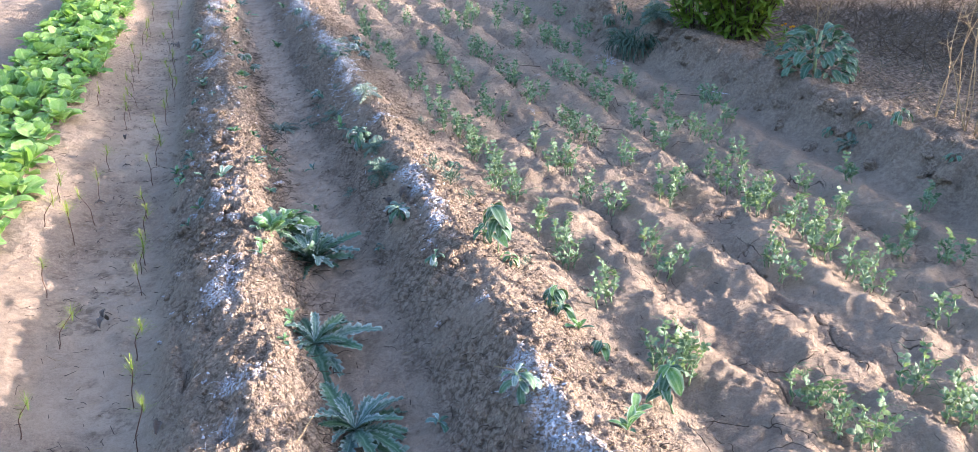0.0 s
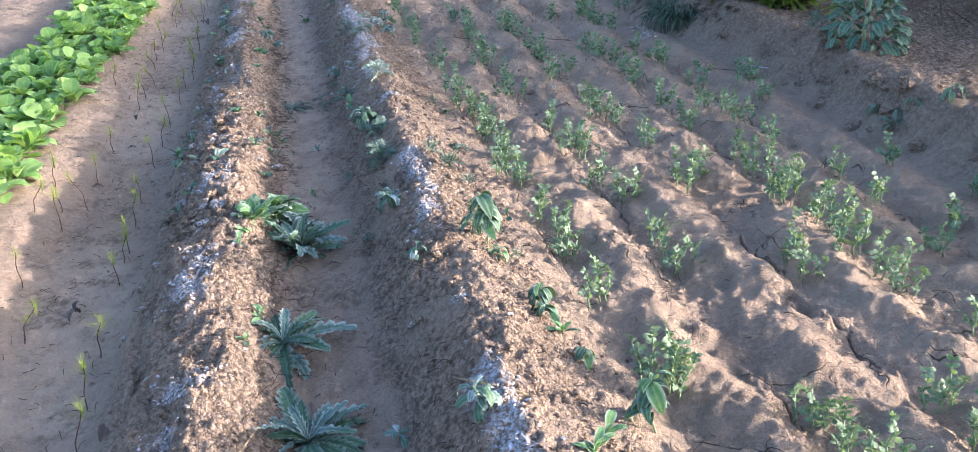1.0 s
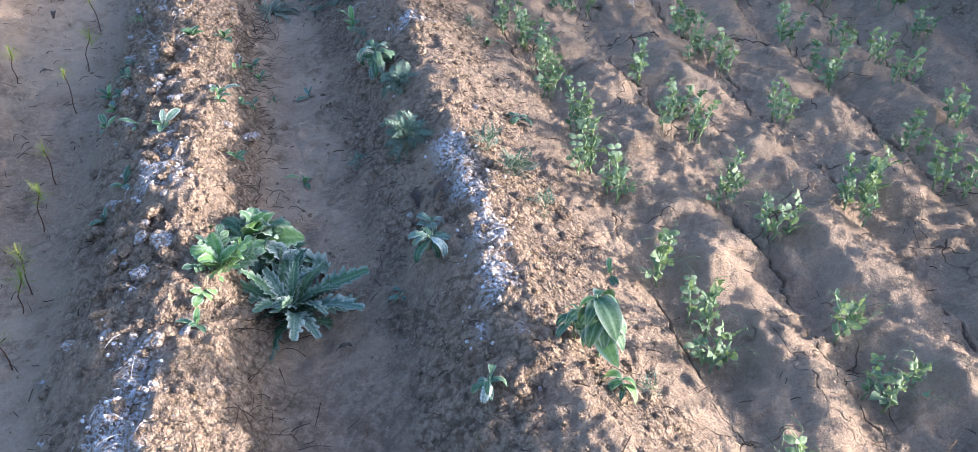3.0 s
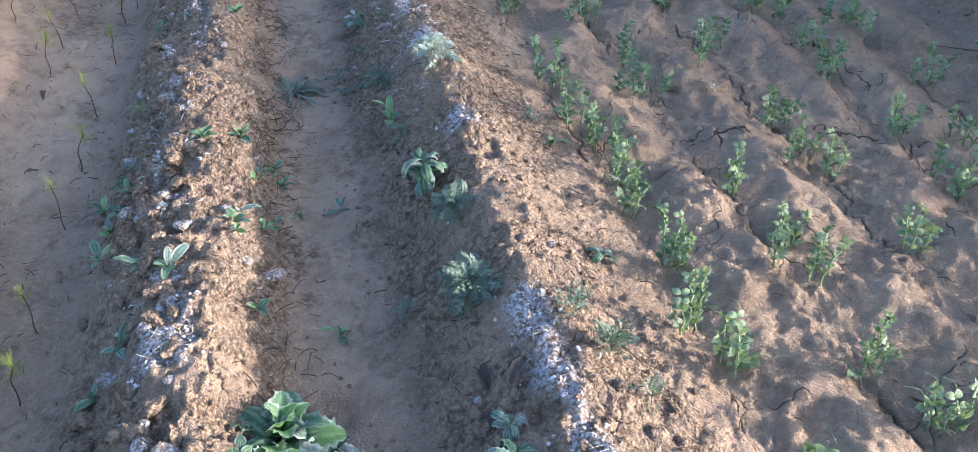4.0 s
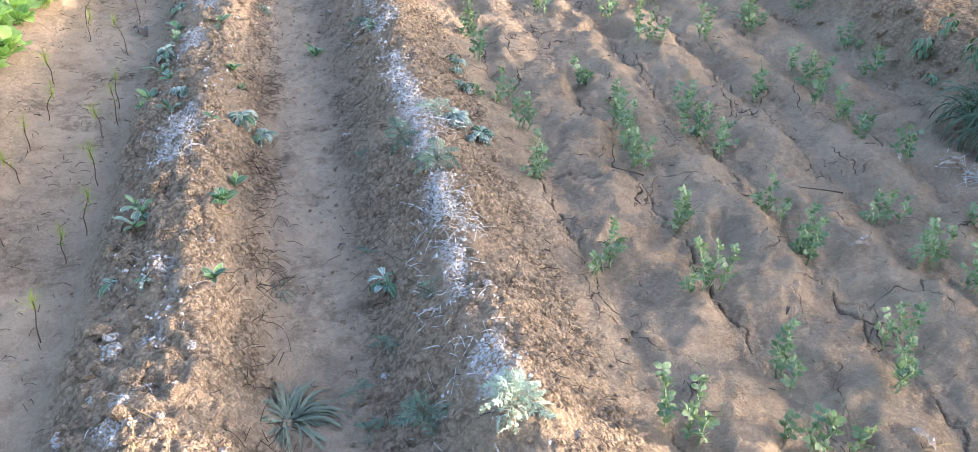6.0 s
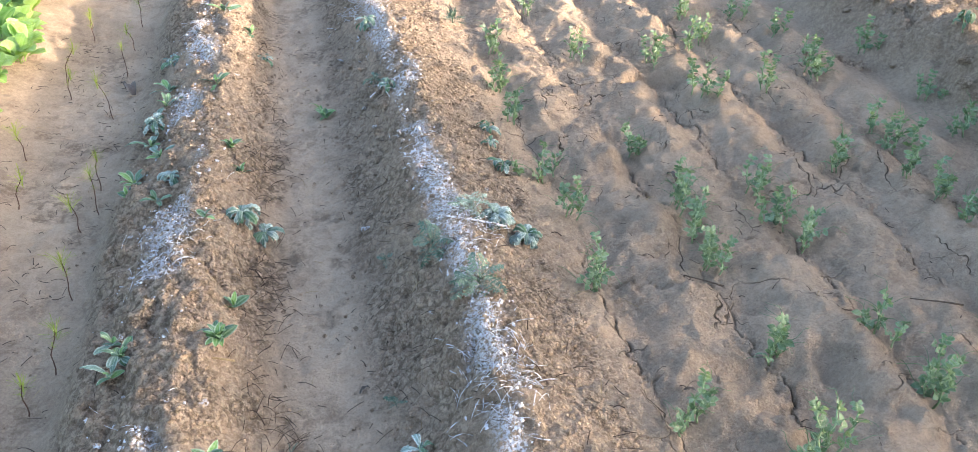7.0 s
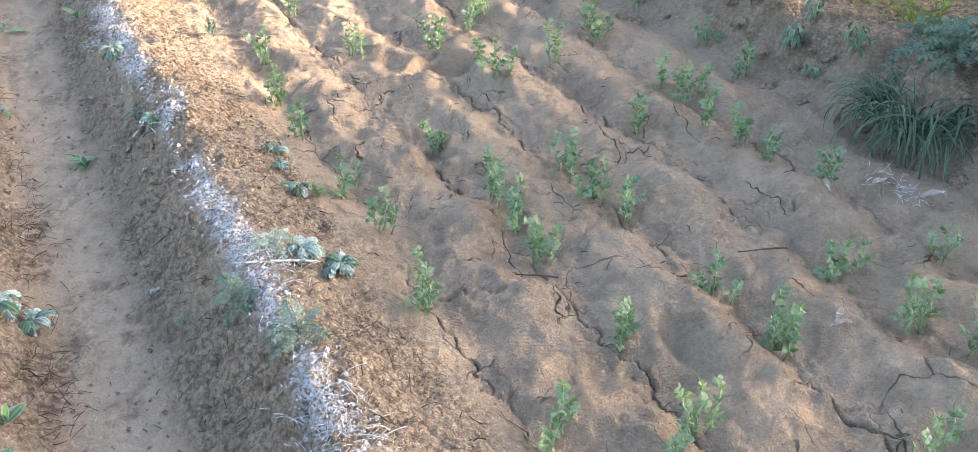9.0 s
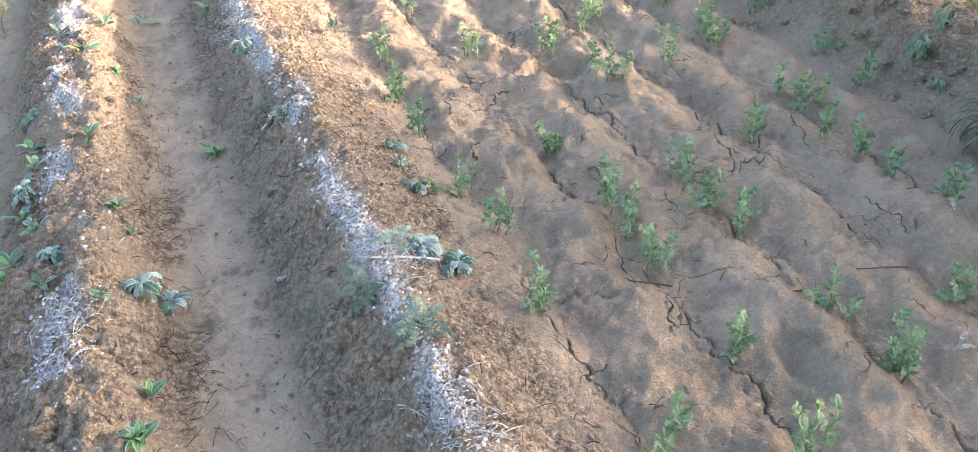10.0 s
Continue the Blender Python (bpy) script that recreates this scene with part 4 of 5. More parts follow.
def tuft(name, x, y, n, size, pool, label, spread=(-30, 45), wide=0.05, loose=35):
    plant = thing(name, x, y, label, "grass", size=size)
    for k in range(n):
        r = wide * math.sqrt(dice.random())
        a = dice.uniform(0, 360)
        at = (-r * math.sin(radians(a)), r * math.cos(radians(a)), 0.0)
        part("blade", dice.choice(pool), plant, spin(a + dice.uniform(-loose, loose), dice.uniform(*spread), at, dice.uniform(0.7, 1.2), dice.uniform(-20, 20)))
    return plant


tuft("grass_tuft", 2.98, 6.62, 460, 0.95, GRASS, "big dark green grass clump with arching rimed blades", (-45, 45), 0.20, 95)
tuft("grass_tuft", 0.09, 5.46, 120, 1.25, DULL, "flattened dull grey-green grass tuft in the channel", (-42, -5), 0.03)
tuft("grass_tuft", -0.40, 5.25, 16, 0.45, [blade_mesh(k, FRESH_GREEN, 0.2) for k in range(3)], "little bright green grass tuft at the foot of the bank", (-30, 20), 0.02)
tuft("grass_tuft", 0.06, 6.0, 14, 0.5, DULL, "flattened dull grass wisps in the channel", (-42, -5), 0.03)
tuft("grass_tuft", 0.12, 5.15, 14, 0.7, [blade_mesh(k, TWIG, 0.2) for k in range(3)], "dark withered grass roots lying in the channel", (-55, -25), 0.03)


# ---- needle-leaved seedlings ----
def needle_head(k):
    s = Soup()
    for j in range(40):
        ln = dice.uniform(0.022, 0.050)
        s.add(*blade(ln, lambda t: 0.013, 25, -5, 2, 0.3), spin(137.5 * j, dice.uniform(-5, 78), (0, 0, -0.030 * dice.random())))
    return s.mesh("needle_tuft", DILL)


HEADS = [needle_head(k) for k in range(4)]


def seedling(x, y, tall=None):
    tall = tall or dice.uniform(0.11, 0.18)
    plant = thing("needle_seedling", x, y, "thin dark-stemmed seedling with a yellow-green needle tuft on silty soil", "seedling", "rows of needle-leaved seedlings")
    sway = dice.uniform(0.0, 0.45)
    path = [(sway * tall * t * t + 0.004 * math.sin(9 * t), 0.003 * math.sin(7 * t), tall * t) for t in (0, 0.15, 0.3, 0.5, 0.7, 0.85, 1.0)]
    stem = part("stem", one("seedling_stem", tube(path, 0.0021, 5, 0.7), DILL_STEM), plant)
    part("needle_tuft", dice.choice(HEADS), stem, spin(dice.uniform(0, 360), 0, path[-1], dice.uniform(0.9, 1.4)))
    if dice.random() < 0.7:
        part("needle_tuft", dice.choice(HEADS), stem, spin(dice.uniform(0, 360), 20, path[4], dice.uniform(0.35, 0.6)))


SEEDLINGS = ((-1.06, 6.26), (-0.94, 8.35), (-0.97, 9.07), (-0.90, 6.86), (-0.63, 7.31), (-0.63, 6.31), (-0.61, 5.90), (-0.85, 6.09), (-0.85, 4.99), (-0.61, 5.43), (-0.61, 5.08), (-0.60, 4.74),
             (-0.84, 4.56), (-0.82, 4.23), (-0.59, 4.28), (-1.01, 4.11), (-0.92, 4.19), (-1.00, 4.43), (-0.55, 3.71), (-0.54, 3.42), (-0.78, 3.04), (-0.51, 2.91), (-0.49, 2.61), (-0.45, 2.32),
             (-0.87, 3.97), (-0.89, 3.44), (-0.85, 5.83), (-0.58, 4.02), (-0.56, 3.64), (-0.93, 7.12), (-0.97, 7.73), (-0.66, 7.50), (-0.62, 6.81))
for x, y in SEEDLINGS + ((-0.84, 6.42), (-0.92, 7.39), (-0.99, 8.52), (-1.01, 9.24), (-0.73, 8.58), (-0.72, 8.13), (-0.67, 7.20), (-0.59, 6.45), (-0.76, 9.27), (-0.75, 8.94), (-0.8, 2.5), (-0.76, 9.9), (-1.0, 9.8), (-0.8, 10.6), (-1.05, 10.5), (-0.8, 11.3)):
    seedling(x, y)


# ---- bed of salad greens ----
SALAD = [one("salad_leaf", blade(0.100 + 0.008 * k, paddle(0.30 + 0.02 * (k % 3), 0.30), 88 - 8 * k, 50 - 20 * k, 8, 0.30, 0.020), SPINACH) for k in range(6)]


def salad_foliage(k):
    """A whole plant's leaves in one mesh, for the far end of the bed."""
    s = Soup()
    for j in range(18):
        shape = blade(0.10 + 0.03 * dice.random(), paddle(0.31, 0.30), dice.uniform(55, 85), dice.uniform(-40, 40), 6, 0.28, 0.016)
        s.add(*shape, spin(137.5 * j + dice.uniform(-25, 25), dice.uniform(-20, 20), (dice.uniform(-0.02, 0.02), dice.uniform(-0.02, 0.02), 0), dice.uniform(0.7, 1.15)))
    return s.mesh("foliage", SPINACH)


SALAD_FAR = [salad_foliage(k) for k in range(6)]


def salad_plant(x, y, leaves):
    plant = thing("salad_plant", x, y, "bushy bright green leafy salad plant in a dense bed", "leaf vegetable", "bed of leafy greens", size=dice.uniform(0.8, 1.3))
    if y > 5.6:
        part("foliage", dice.choice(SALAD_FAR), plant)
        return
    for k in range(leaves):
        part("leaf", dice.choice(SALAD), plant, spin(137.5 * k + dice.uniform(-25, 25), dice.uniform(-25, 20), (dice.uniform(-0.02, 0.02), dice.uniform(-0.02, 0.02), 0), dice.uniform(0.7, 1.15), dice.uniform(-15, 15)))


y = 3.35
while y < 13.5:
    gap = 0.155
    edge = -1.13 - 0.11 * float(step(y, 7.5, 5.0)) + 0.05 * float(vnoise(2.0, y, 0.5, 91))
    for k in range(5):
        u = edge - 0.56 + 0.14 * k + dice.uniform(-0.04, 0.04)
        salad_plant(u - DRIFT * (y - 4.5), y + dice.uniform(-0.04, 0.04), 14)
    y += gap


# ---- clods, crumbs, rime and straw ----
def lump_shape(seed, flat=0.75, rings=6, sides=9):
    """An angular clod of earth about 1 across."""
    r = random.Random(seed)
    facets = [(Vector((r.gauss(0, 1), r.gauss(0, 1), r.gauss(0, 1))).normalized(), r.uniform(0.20, 0.44)) for k in range(10)]

    def out(way):
        reach = min([0.5] + [d / max(way.dot(n), 1e-3) for n, d in facets if way.dot(n) > 0.2])
        return way * reach * r.uniform(0.84, 1.10)

    pts, faces = [tuple(out(Vector((0, 0, -1))) * flat)], []
    for k in range(1, rings):
        a = math.pi * k / rings
        for s in range(sides):
            b = 2 * math.pi * (s + 0.5 * (k % 2)) / sides
            v = out(Vector((math.sin(a) * math.cos(b), math.sin(a) * math.sin(b), -math.cos(a))))
            pts.append((v.x, v.y, v.z * flat))
    pts.append(tuple(out(Vector((0, 0, 1))) * flat))
    top = len(pts) - 1
    for s in range(sides):
        faces.append((0, 1 + (s + 1) % sides, 1 + s))
        faces.append((top, top - sides + s, top - sides + (s + 1) % sides))
    for k in range(rings - 2):
        i, j = 1 + k * sides, 1 + (k + 1) * sides
        faces += [(i + s, i + (s + 1) % sides, j + (s + 1) % sides, j + s) for s in range(sides)]
    return pts, faces, [0.0] * len(pts)


def clod_mesh(seed, mat):
    """A rough clod; its earth is that of the banks."""
    me = one("soil_clod", lump_shape(seed, 0.72, 8, 12), mat)
    me.attributes.new("crumb", "FLOAT", "POINT").data.foreach_set("value", [0.8] * len(me.vertices))
    me.polygons.foreach_set("use_smooth", [False] * len(me.polygons))
    return me


CLODS = [clod_mesh(k, SOIL) for k in range(14)]
CLODS_RIMED = [clod_mesh(k + 20, SOIL) for k in range(6)]
for me in CLODS_RIMED:
    me.attributes.new("frost", "FLOAT", "POINT").data.foreach_set("value", [0.9 if v.co.z > 0.06 else 0.2 for v in me.vertices])


def clod(x, y, size, rimed=False):
    ob = part("soil_clod", dice.choice(CLODS_RIMED if rimed else CLODS), ground)
    ob.matrix_basis = Matrix.Translation((x, y, float(land(x, y)) + 0.02 * size)) @ pose(0, 0, 0, dice.uniform(-25, 25), dice.uniform(-25, 25), dice.uniform(0, 360)) @ Matrix.Diagonal((size, size * dice.uniform(0.7, 1.35), size * dice.uniform(0.6, 1.0), 1))


def strewn(centre, spread, y0=1.6, y1=8.6):
    y = dice.uniform(y0, y1)
    return dice.gauss(centre, spread) - DRIFT * (y - 4.5), y


for k in range(105):
    clod(*strewn(-0.32, 0.07), dice.uniform(0.016, 0.045), k % 4 == 0)
for k in range(50):
    clod(*strewn(-0.14, 0.07), dice.uniform(0.02, 0.055), k % 5 == 0)
for k in range(60):
    clod(*strewn(0.62, 0.08), dice.uniform(0.015, 0.04), k % 2 == 0)
for k in range(45):
    clod(*strewn(0.80, 0.07), dice.uniform(0.018, 0.05))
for k in range(110):
    clod(*strewn(-0.30, 0.07, 3.2, 5.6), dice.uniform(0.028, 0.07), k % 4 == 0)
for k in range(60):
    clod(*strewn(-0.26, 0.08, 3.2, 5.8), dice.uniform(0.05, 0.10), k % 3 == 0)
for k in range(40):
    clod(*strewn(0.50, 0.07, 2.2, 8.6), dice.uniform(0.03, 0.06), k % 3 == 0)
for k in range(120):
    clod(*strewn(3.12, 0.11, 2.6, 9.5), dice.uniform(0.04, 0.13))
for x, y, size in ((-0.22, 4.02, 0.07), (-0.30, 3.86, 0.075), (-0.22, 3.74, 0.08), (-0.20, 4.60, 0.07), (-0.27, 4.32, 0.06), (-0.18, 5.28, 0.08), (-0.23, 5.36, 0.08), (0.62, 3.45, 0.06), (0.66, 3.43, 0.055),
                   (3.16, 4.30, 0.17), (3.10, 4.15, 0.10), (0.42, 7.62, 0.09), (0.40, 7.5, 0.07), (0.36, 7.42, 0.06), (0.15, 4.45, 0.05), (1.49, 5.13, 0.055)):
    clod(x, y, size, False)


def crumbs(name, label, count, places, low, high, mat, sides=5, rings=3, power=2.0):
    """Countless small lumps strewn over the soil."""
    s = Soup()
    forms = [lump_shape(100 + k, 0.8, rings, sides) for k in range(9)]
    for k in range(count):
        x, y = places()
        size = low + (high - low) * dice.random() ** power
        m = Matrix.Translation((x, y, float(LAND_LOOK(x, y)) + 0.06 * size)) @ pose(0, 0, 0, dice.uniform(-40, 40), dice.uniform(-40, 40), dice.uniform(0, 360)) @ Matrix.Diagonal((size, size * dice.uniform(0.7, 1.2), size, 1))
        s.add(*dice.choice(forms), m)
    me = s.mesh(name, mat, False)
    me.attributes.new("crumb", "FLOAT", "POINT").data.foreach_set("value", [0.8] * len(me.vertices))
    return tagged(new(name, me), label, "soil", kind="stuff")


class Look:
    """Heights read from a fine table, for the many small things."""

    def __init__(self):
        self.x0, self.y0, self.d = -3.0, 0.6, 0.012
        gx, gy = np.meshgrid(np.arange(-3.0, 6.6, self.d), np.arange(0.6, 14.0, self.d))
        self.z = land(gx, gy)

    def __call__(self, x, y):
        i, j = int((x - self.x0) / self.d), int((y - self.y0) / self.d)
        return self.z[min(max(j, 0), self.z.shape[0] - 1), min(max(i, 0), self.z.shape[1] - 1)]


LAND_LOOK = Look()


def on_bank():
    c, s = dice.choice(((-0.36, 0.09), (-0.15, 0.08), (0.44, 0.08), (0.54, 0.08), (0.78, 0.10)))
    return strewn(c, s, 1.4, 9.0)


def on_channel():
    c, s = dice.choice(((0.02, 0.06), (0.36, 0.08), (0.20, 0.15), (-0.52, 0.08), (3.05, 0.12)))
    return strewn(c, s, 1.4, 9.0)


crumbs("soil_crumbs", "loose dry crumbs of brown earth on the banks", 9500, on_bank, 0.005, 0.028, SOIL, power=2.4)
crumbs("soil_crumbs", "loose crumbs of earth in the channel and beds", 3000, on_channel, 0.004, 0.022, SOIL)


def on_crest(which, y0=1.4, y1=11.0):
    while True:
        y = dice.uniform(y0, y1)
        u = float(crest_lines(y)[which]) + dice.gauss(-0.012, 0.036 if which == 0 else 0.05)
        x = u - DRIFT * (y - 4.5)
        if fbm(x, y, 0.20, 3, 73) + 0.5 * float(step(y, 4.9, 5.7)) > 0.06 + 0.32 * dice.random():
            return x, y


crumbs("rimed_crumbs", "crumbs of earth white with rime along the crest", 4200, lambda: on_crest(0), 0.005, 0.022, RIME_CRUMB)
crumbs("rimed_crumbs", "crumbs of earth white with rime along the narrow bank", 3600, lambda: on_crest(1), 0.005, 0.022, RIME_CRUMB)


def straw_shape(length, bend, radius=0.0014):
    return tube([(0, length * (t - 0.5), 0.004 + bend * length * (t * (1 - t) * 4 - 0.3)) for t in (0, 0.25, 0.5, 0.75, 1)], radius, 3, 0.6)


def straws(name, label, count, places, low, high, mat, up=25, radius=0.0014, way=None):
    s = Soup()
    for k in range(count):
        x, y = places()
        turn = dice.uniform(0, 360) if way is None else dice.gauss(way, 35)
        m = Matrix.Translation((x, y, float(LAND_LOOK(x, y)) + 0.004)) @ pose(0, 0, 0, dice.gauss(0, up), 0, turn)
        s.add(*straw_shape(dice.uniform(low, high), dice.uniform(-0.12, 0.28), radius * dice.uniform(0.7, 1.3)), m)
    ob = new(name, s.mesh(name, mat))
    return tagged(ob, label, "straw", kind="stuff")


def round_spot(cx, cy, sx, sy):
    return lambda: (dice.gauss(cx, sx), dice.gauss(cy, sy))


straws("rimed_straw", "thin straw and roots white with rime on the crest", 450, lambda: on_crest(0), 0.015, 0.07, STRAW_RIMED, 30, 0.0012)
straws("rimed_straw", "thin straw and roots white with rime on the narrow bank", 450, lambda: on_crest(1), 0.015, 0.07, STRAW_RIMED, 30, 0.0012)
for cx, cy, n, sx, sy in ((0.40, 8.90, 150, 0.06, 0.10), (0.57, 6.0, 130, 0.05, 0.08), (-0.29, 6.78, 110, 0.05, 0.09), (0.60, 6.66, 70, 0.05, 0.05), (0.50, 5.45, 60, 0.05, 0.2), (-0.3, 5.0, 40, 0.06, 0.1), (2.61, 6.34, 45, 0.025, 0.07)):
    straws("rimed_straw_heap", "small heap of dry straw thick with rime", n, round_spot(cx, cy, sx, sy), 0.025, 0.085, STRAW_RIMED, 20, 0.0015)


def anywhere():
    return strewn(dice.choice((0.2, 0.45, -0.5, 0.85, 1.5, 2.2, -0.7)), 0.2, 1.5, 9)


straws("straw_litter", "scattered wisps of dry straw and dark rootlets on the soil", 420, anywhere, 0.015, 0.06, STRAW, 8, 0.0011)
straws("rootlet_litter", "dark rootlets and twig bits on the soil", 900, anywhere, 0.010, 0.045, TWIG, 10, 0.0016)
straws("rootlet_litter", "dry brown root fibres on the lit bank", 260, lambda: strewn(0.82, 0.06, 1.6, 9), 0.015, 0.06, TWIG, 20, 0.0010)


straws("rootlet_litter", "dark roots and withered weed along the foot of the narrow bank", 500, lambda: strewn(0.06, 0.05, 1.6, 8.8), 0.02, 0.08, TWIG, 14, 0.0014)
straws("rootlet_litter", "dark rootlets on the shaded slope of the bank", 400, lambda: strewn(0.46, 0.07, 1.6, 8.8), 0.015, 0.06, TWIG, 14, 0.0012)
straws("rootlet_litter", "dark bits of withered weed strewn over the seedbed", 420, lambda: strewn(-0.75, 0.17, 1.8, 9), 0.012, 0.05, TWIG, 10, 0.0015)
for cx, cy in ((-0.0, 6.75), (0.02, 5.05), (0.07, 5.25), (0.05, 6.05), (0.0, 7.6)):
    straws("root_heap", "matted brown roots laid bare at the foot of the bank", 28, round_spot(cx, cy, 0.03, 0.09), 0.03, 0.09, TWIG, 14, 0.0011)


def stick(x, y, length, turn, radius, mat, label, up=4.0):
    path = [(0.02 * length * math.sin(5 * t), length * (t - 0.5), 0.0) for t in (0, 0.2, 0.45, 0.7, 1)]
    ob = new("stick", one("stick", tube(path, radius, 6, 0.6), mat))
    ob.matrix_basis = Matrix.Translation((x, y, float(land(x, y)) + radius + 0.012)) @ pose(0, 0, 0, up, 0, turn)
    return tagged(ob, label, "stick")


for x, y, length, turn, mat in ((-0.20, 5.32, 0.16, 50, STRAW), (-0.22, 5.22, 0.14, 5, STRAW), (-0.02, 4.62, 0.10, 8, STRAW), (1.62, 5.05, 0.10, 100, STRAW), (0.66, 2.05, 0.20, 60, STRAW), (0.03, 2.12, 0.13, -30, STRAW), (1.28, 6.42, 0.12, 60, TWIG),
                            (1.95, 6.25, 0.16, 75, TWIG), (2.86, 5.30, 0.30, 70, TWIG), (3.0, 5.2, 0.35, 50, STRAW_RIMED), (-0.32, 4.85, 0.08, 80, STRAW), (0.60, 6.62, 0.22, 70, STRAW_RIMED), (0.42, 7.85, 0.20, -30, STRAW_RIMED), (0.47, 7.8, 0.18, -50, STRAW_RIMED), (-0.12, 6.24, 0.10, 75, STRAW)):
    stick(x, y, length, turn, 0.0032, mat, "rime-white dry stalk lying on the soil" if mat is STRAW_RIMED else "dry stalk lying on the soil")

DEAD = [one("dead_leaf", blade(0.055 + 0.01 * k, oval(0.12 + 0.02 * k), 50, -60, 7, 0.6, 0.05), DEAD_LEAF) for k in range(4)]
PALE = [one("pale_leaf", blade(0.06 + 0.01 * k, oval(0.11), 40, -45, 7, 0.6, 0.05), PALE_LITTER) for k in range(3)]


def dead_leaf(x, y, pool, size, label):
    ob = new("dead_leaf", dice.choice(pool))
    ob.matrix_basis = Matrix.Translation((x, y, float(land(x, y)) + 0.006)) @ pose(0, 0, 0, dice.uniform(-10, 10), dice.uniform(-15, 15), dice.uniform(0, 360)) @ Matrix.Diagonal((size, size, size, 1))
    return tagged(ob, label, "leaf")


for x, y, size in ((-0.64, 3.23, 1.3), (-0.66, 3.24, 1.0), (-0.40, 2.38, 1.1), (-0.79, 5.08, 1.0), (-0.86, 4.5, 0.9), (-0.70, 8.47, 1.6), (-0.72, 8.45, 1.3), (0.52, 3.72, 1.3), (0.56, 3.68, 1.2), (0.50, 3.66, 1.0), (1.52, 5.62, 0.8), (1.1, 6.0, 0.8),
                   (-0.83, 5.6, 0.9), (0.30, 3.3, 0.8), (1.45, 7.1, 0.8), (0.24, 6.2, 0.8)):
    dead_leaf(x, y, DEAD, size, "shrivelled dark brown leaf lying on the soil")
for x, y, size in ((1.90, 5.90, 1.2), (1.93, 5.87, 1.0), (1.62, 5.04, 1.2), (2.60, 6.36, 1.5), (2.64, 6.28, 1.4), (2.58, 6.44, 1.2), (2.25, 5.62, 0.9), (2.35, 6.4, 0.8)):
    dead_leaf(x, y, PALE, size, "dry pale leaf curled on the soil")


# ---- the verge beyond the pea bed ----
LANCE_SHRUB = [one("shrub_leaf", blade(0.07 + 0.008 * k, oval(0.14), 30 - 12 * k, -25, 5, 0.3), WILLOW) for k in range(5)]
KALE_LEAF = [toothed_leaf(0.16 + 0.012 * k, 0.17 + 0.012 * (k % 3), 52 - 10 * k, -55 - 8 * k, KALE, 500 + k, 0.35, 0.5 - 0.25 * k) for k in range(5)]


def limb(s, start, way, length, radius, steps=6, sag=0.0, sides=5):
    """Adds a crooked branch to a soup; returns its points."""
    path, p, d = [tuple(start)], Vector(start), Vector(way).normalized()
    for k in range(steps):
        d = (d + Vector((dice.gauss(0, 0.10), dice.gauss(0, 0.10), dice.gauss(0, 0.08) - sag))).normalized()
        p = p + d * length / steps
        path.append(tuple(p))
    s.add(*tube(path, radius, sides, 0.35))
    return path


def shrub(x, y, tall, wide, stems, per, label):
    """A bush of many leafy stems from one foot."""
    plant = thing("leafy_shrub", x, y, label, "shrub")
    wood, crown = Soup(), Soup()
    shapes = [blade(0.07 + 0.01 * k, oval(0.14), 25 - 12 * k, -25, 4, 0.3) for k in range(5)]
    for k in range(stems):
        a = 2 * math.pi * (k + dice.random()) / stems
        out = wide * (0.25 + 0.75 * dice.random())
        path = limb(wood, (0.12 * math.cos(a), 0.12 * math.sin(a), 0), (out * math.cos(a), out * math.sin(a), tall), tall * dice.uniform(0.6, 1.05), 0.006)
        for j in range(per):
            t = 0.04 + 0.96 * dice.random()
            q = t * (len(path) - 1)
            i = min(int(q), len(path) - 2)
            p = Vector(path[i]).lerp(Vector(path[i + 1]), q - i)
            crown.add(*dice.choice(shapes), spin(dice.uniform(0, 360), dice.uniform(-30, 50), p, dice.uniform(0.8, 1.3), dice.uniform(-30, 30)))
    part("wood", wood.mesh("wood", TWIG), plant)
    part("crown", crown.mesh("crown", WILLOW), plant)
    return plant


shrub(3.62, 6.20, 1.05, 0.55, 48, 60, "dense leafy green shrub with narrow yellow-green leaves on the verge")
shrub(3.80, 6.62, 0.95, 0.45, 34, 52, "leafy green shrub with narrow leaves on the verge")
shrub(3.42, 6.45, 0.55, 0.3, 16, 36, "low dark green leafy shrub on the verge")

kale = thing("broad_leaved_plant", 3.46, 4.92, "bushy dark green broad-leaved plant touched by frost on the bank", "plant")
for k in range(120):
    t = k / 119
    r, a = 0.17 * math.sqrt(1 - t * t * 0.9), radians(137.5 * k)
    part("leaf", dice.choice(KALE_LEAF), kale, spin(137.5 * k - 90 + dice.uniform(-25, 25), -35 + 65 * t + dice.uniform(-12, 12), (r * math.cos(a), r * math.sin(a), 0.03 + 0.25 * t), dice.uniform(0.45, 0.75), dice.uniform(-35, 35)))
part("stem", one("kale_stem", tube([(0, 0, 0), (0.01, 0, 0.12), (0, 0.01, 0.30)], 0.014, 7, 0.6), PEA_STEM), kale)

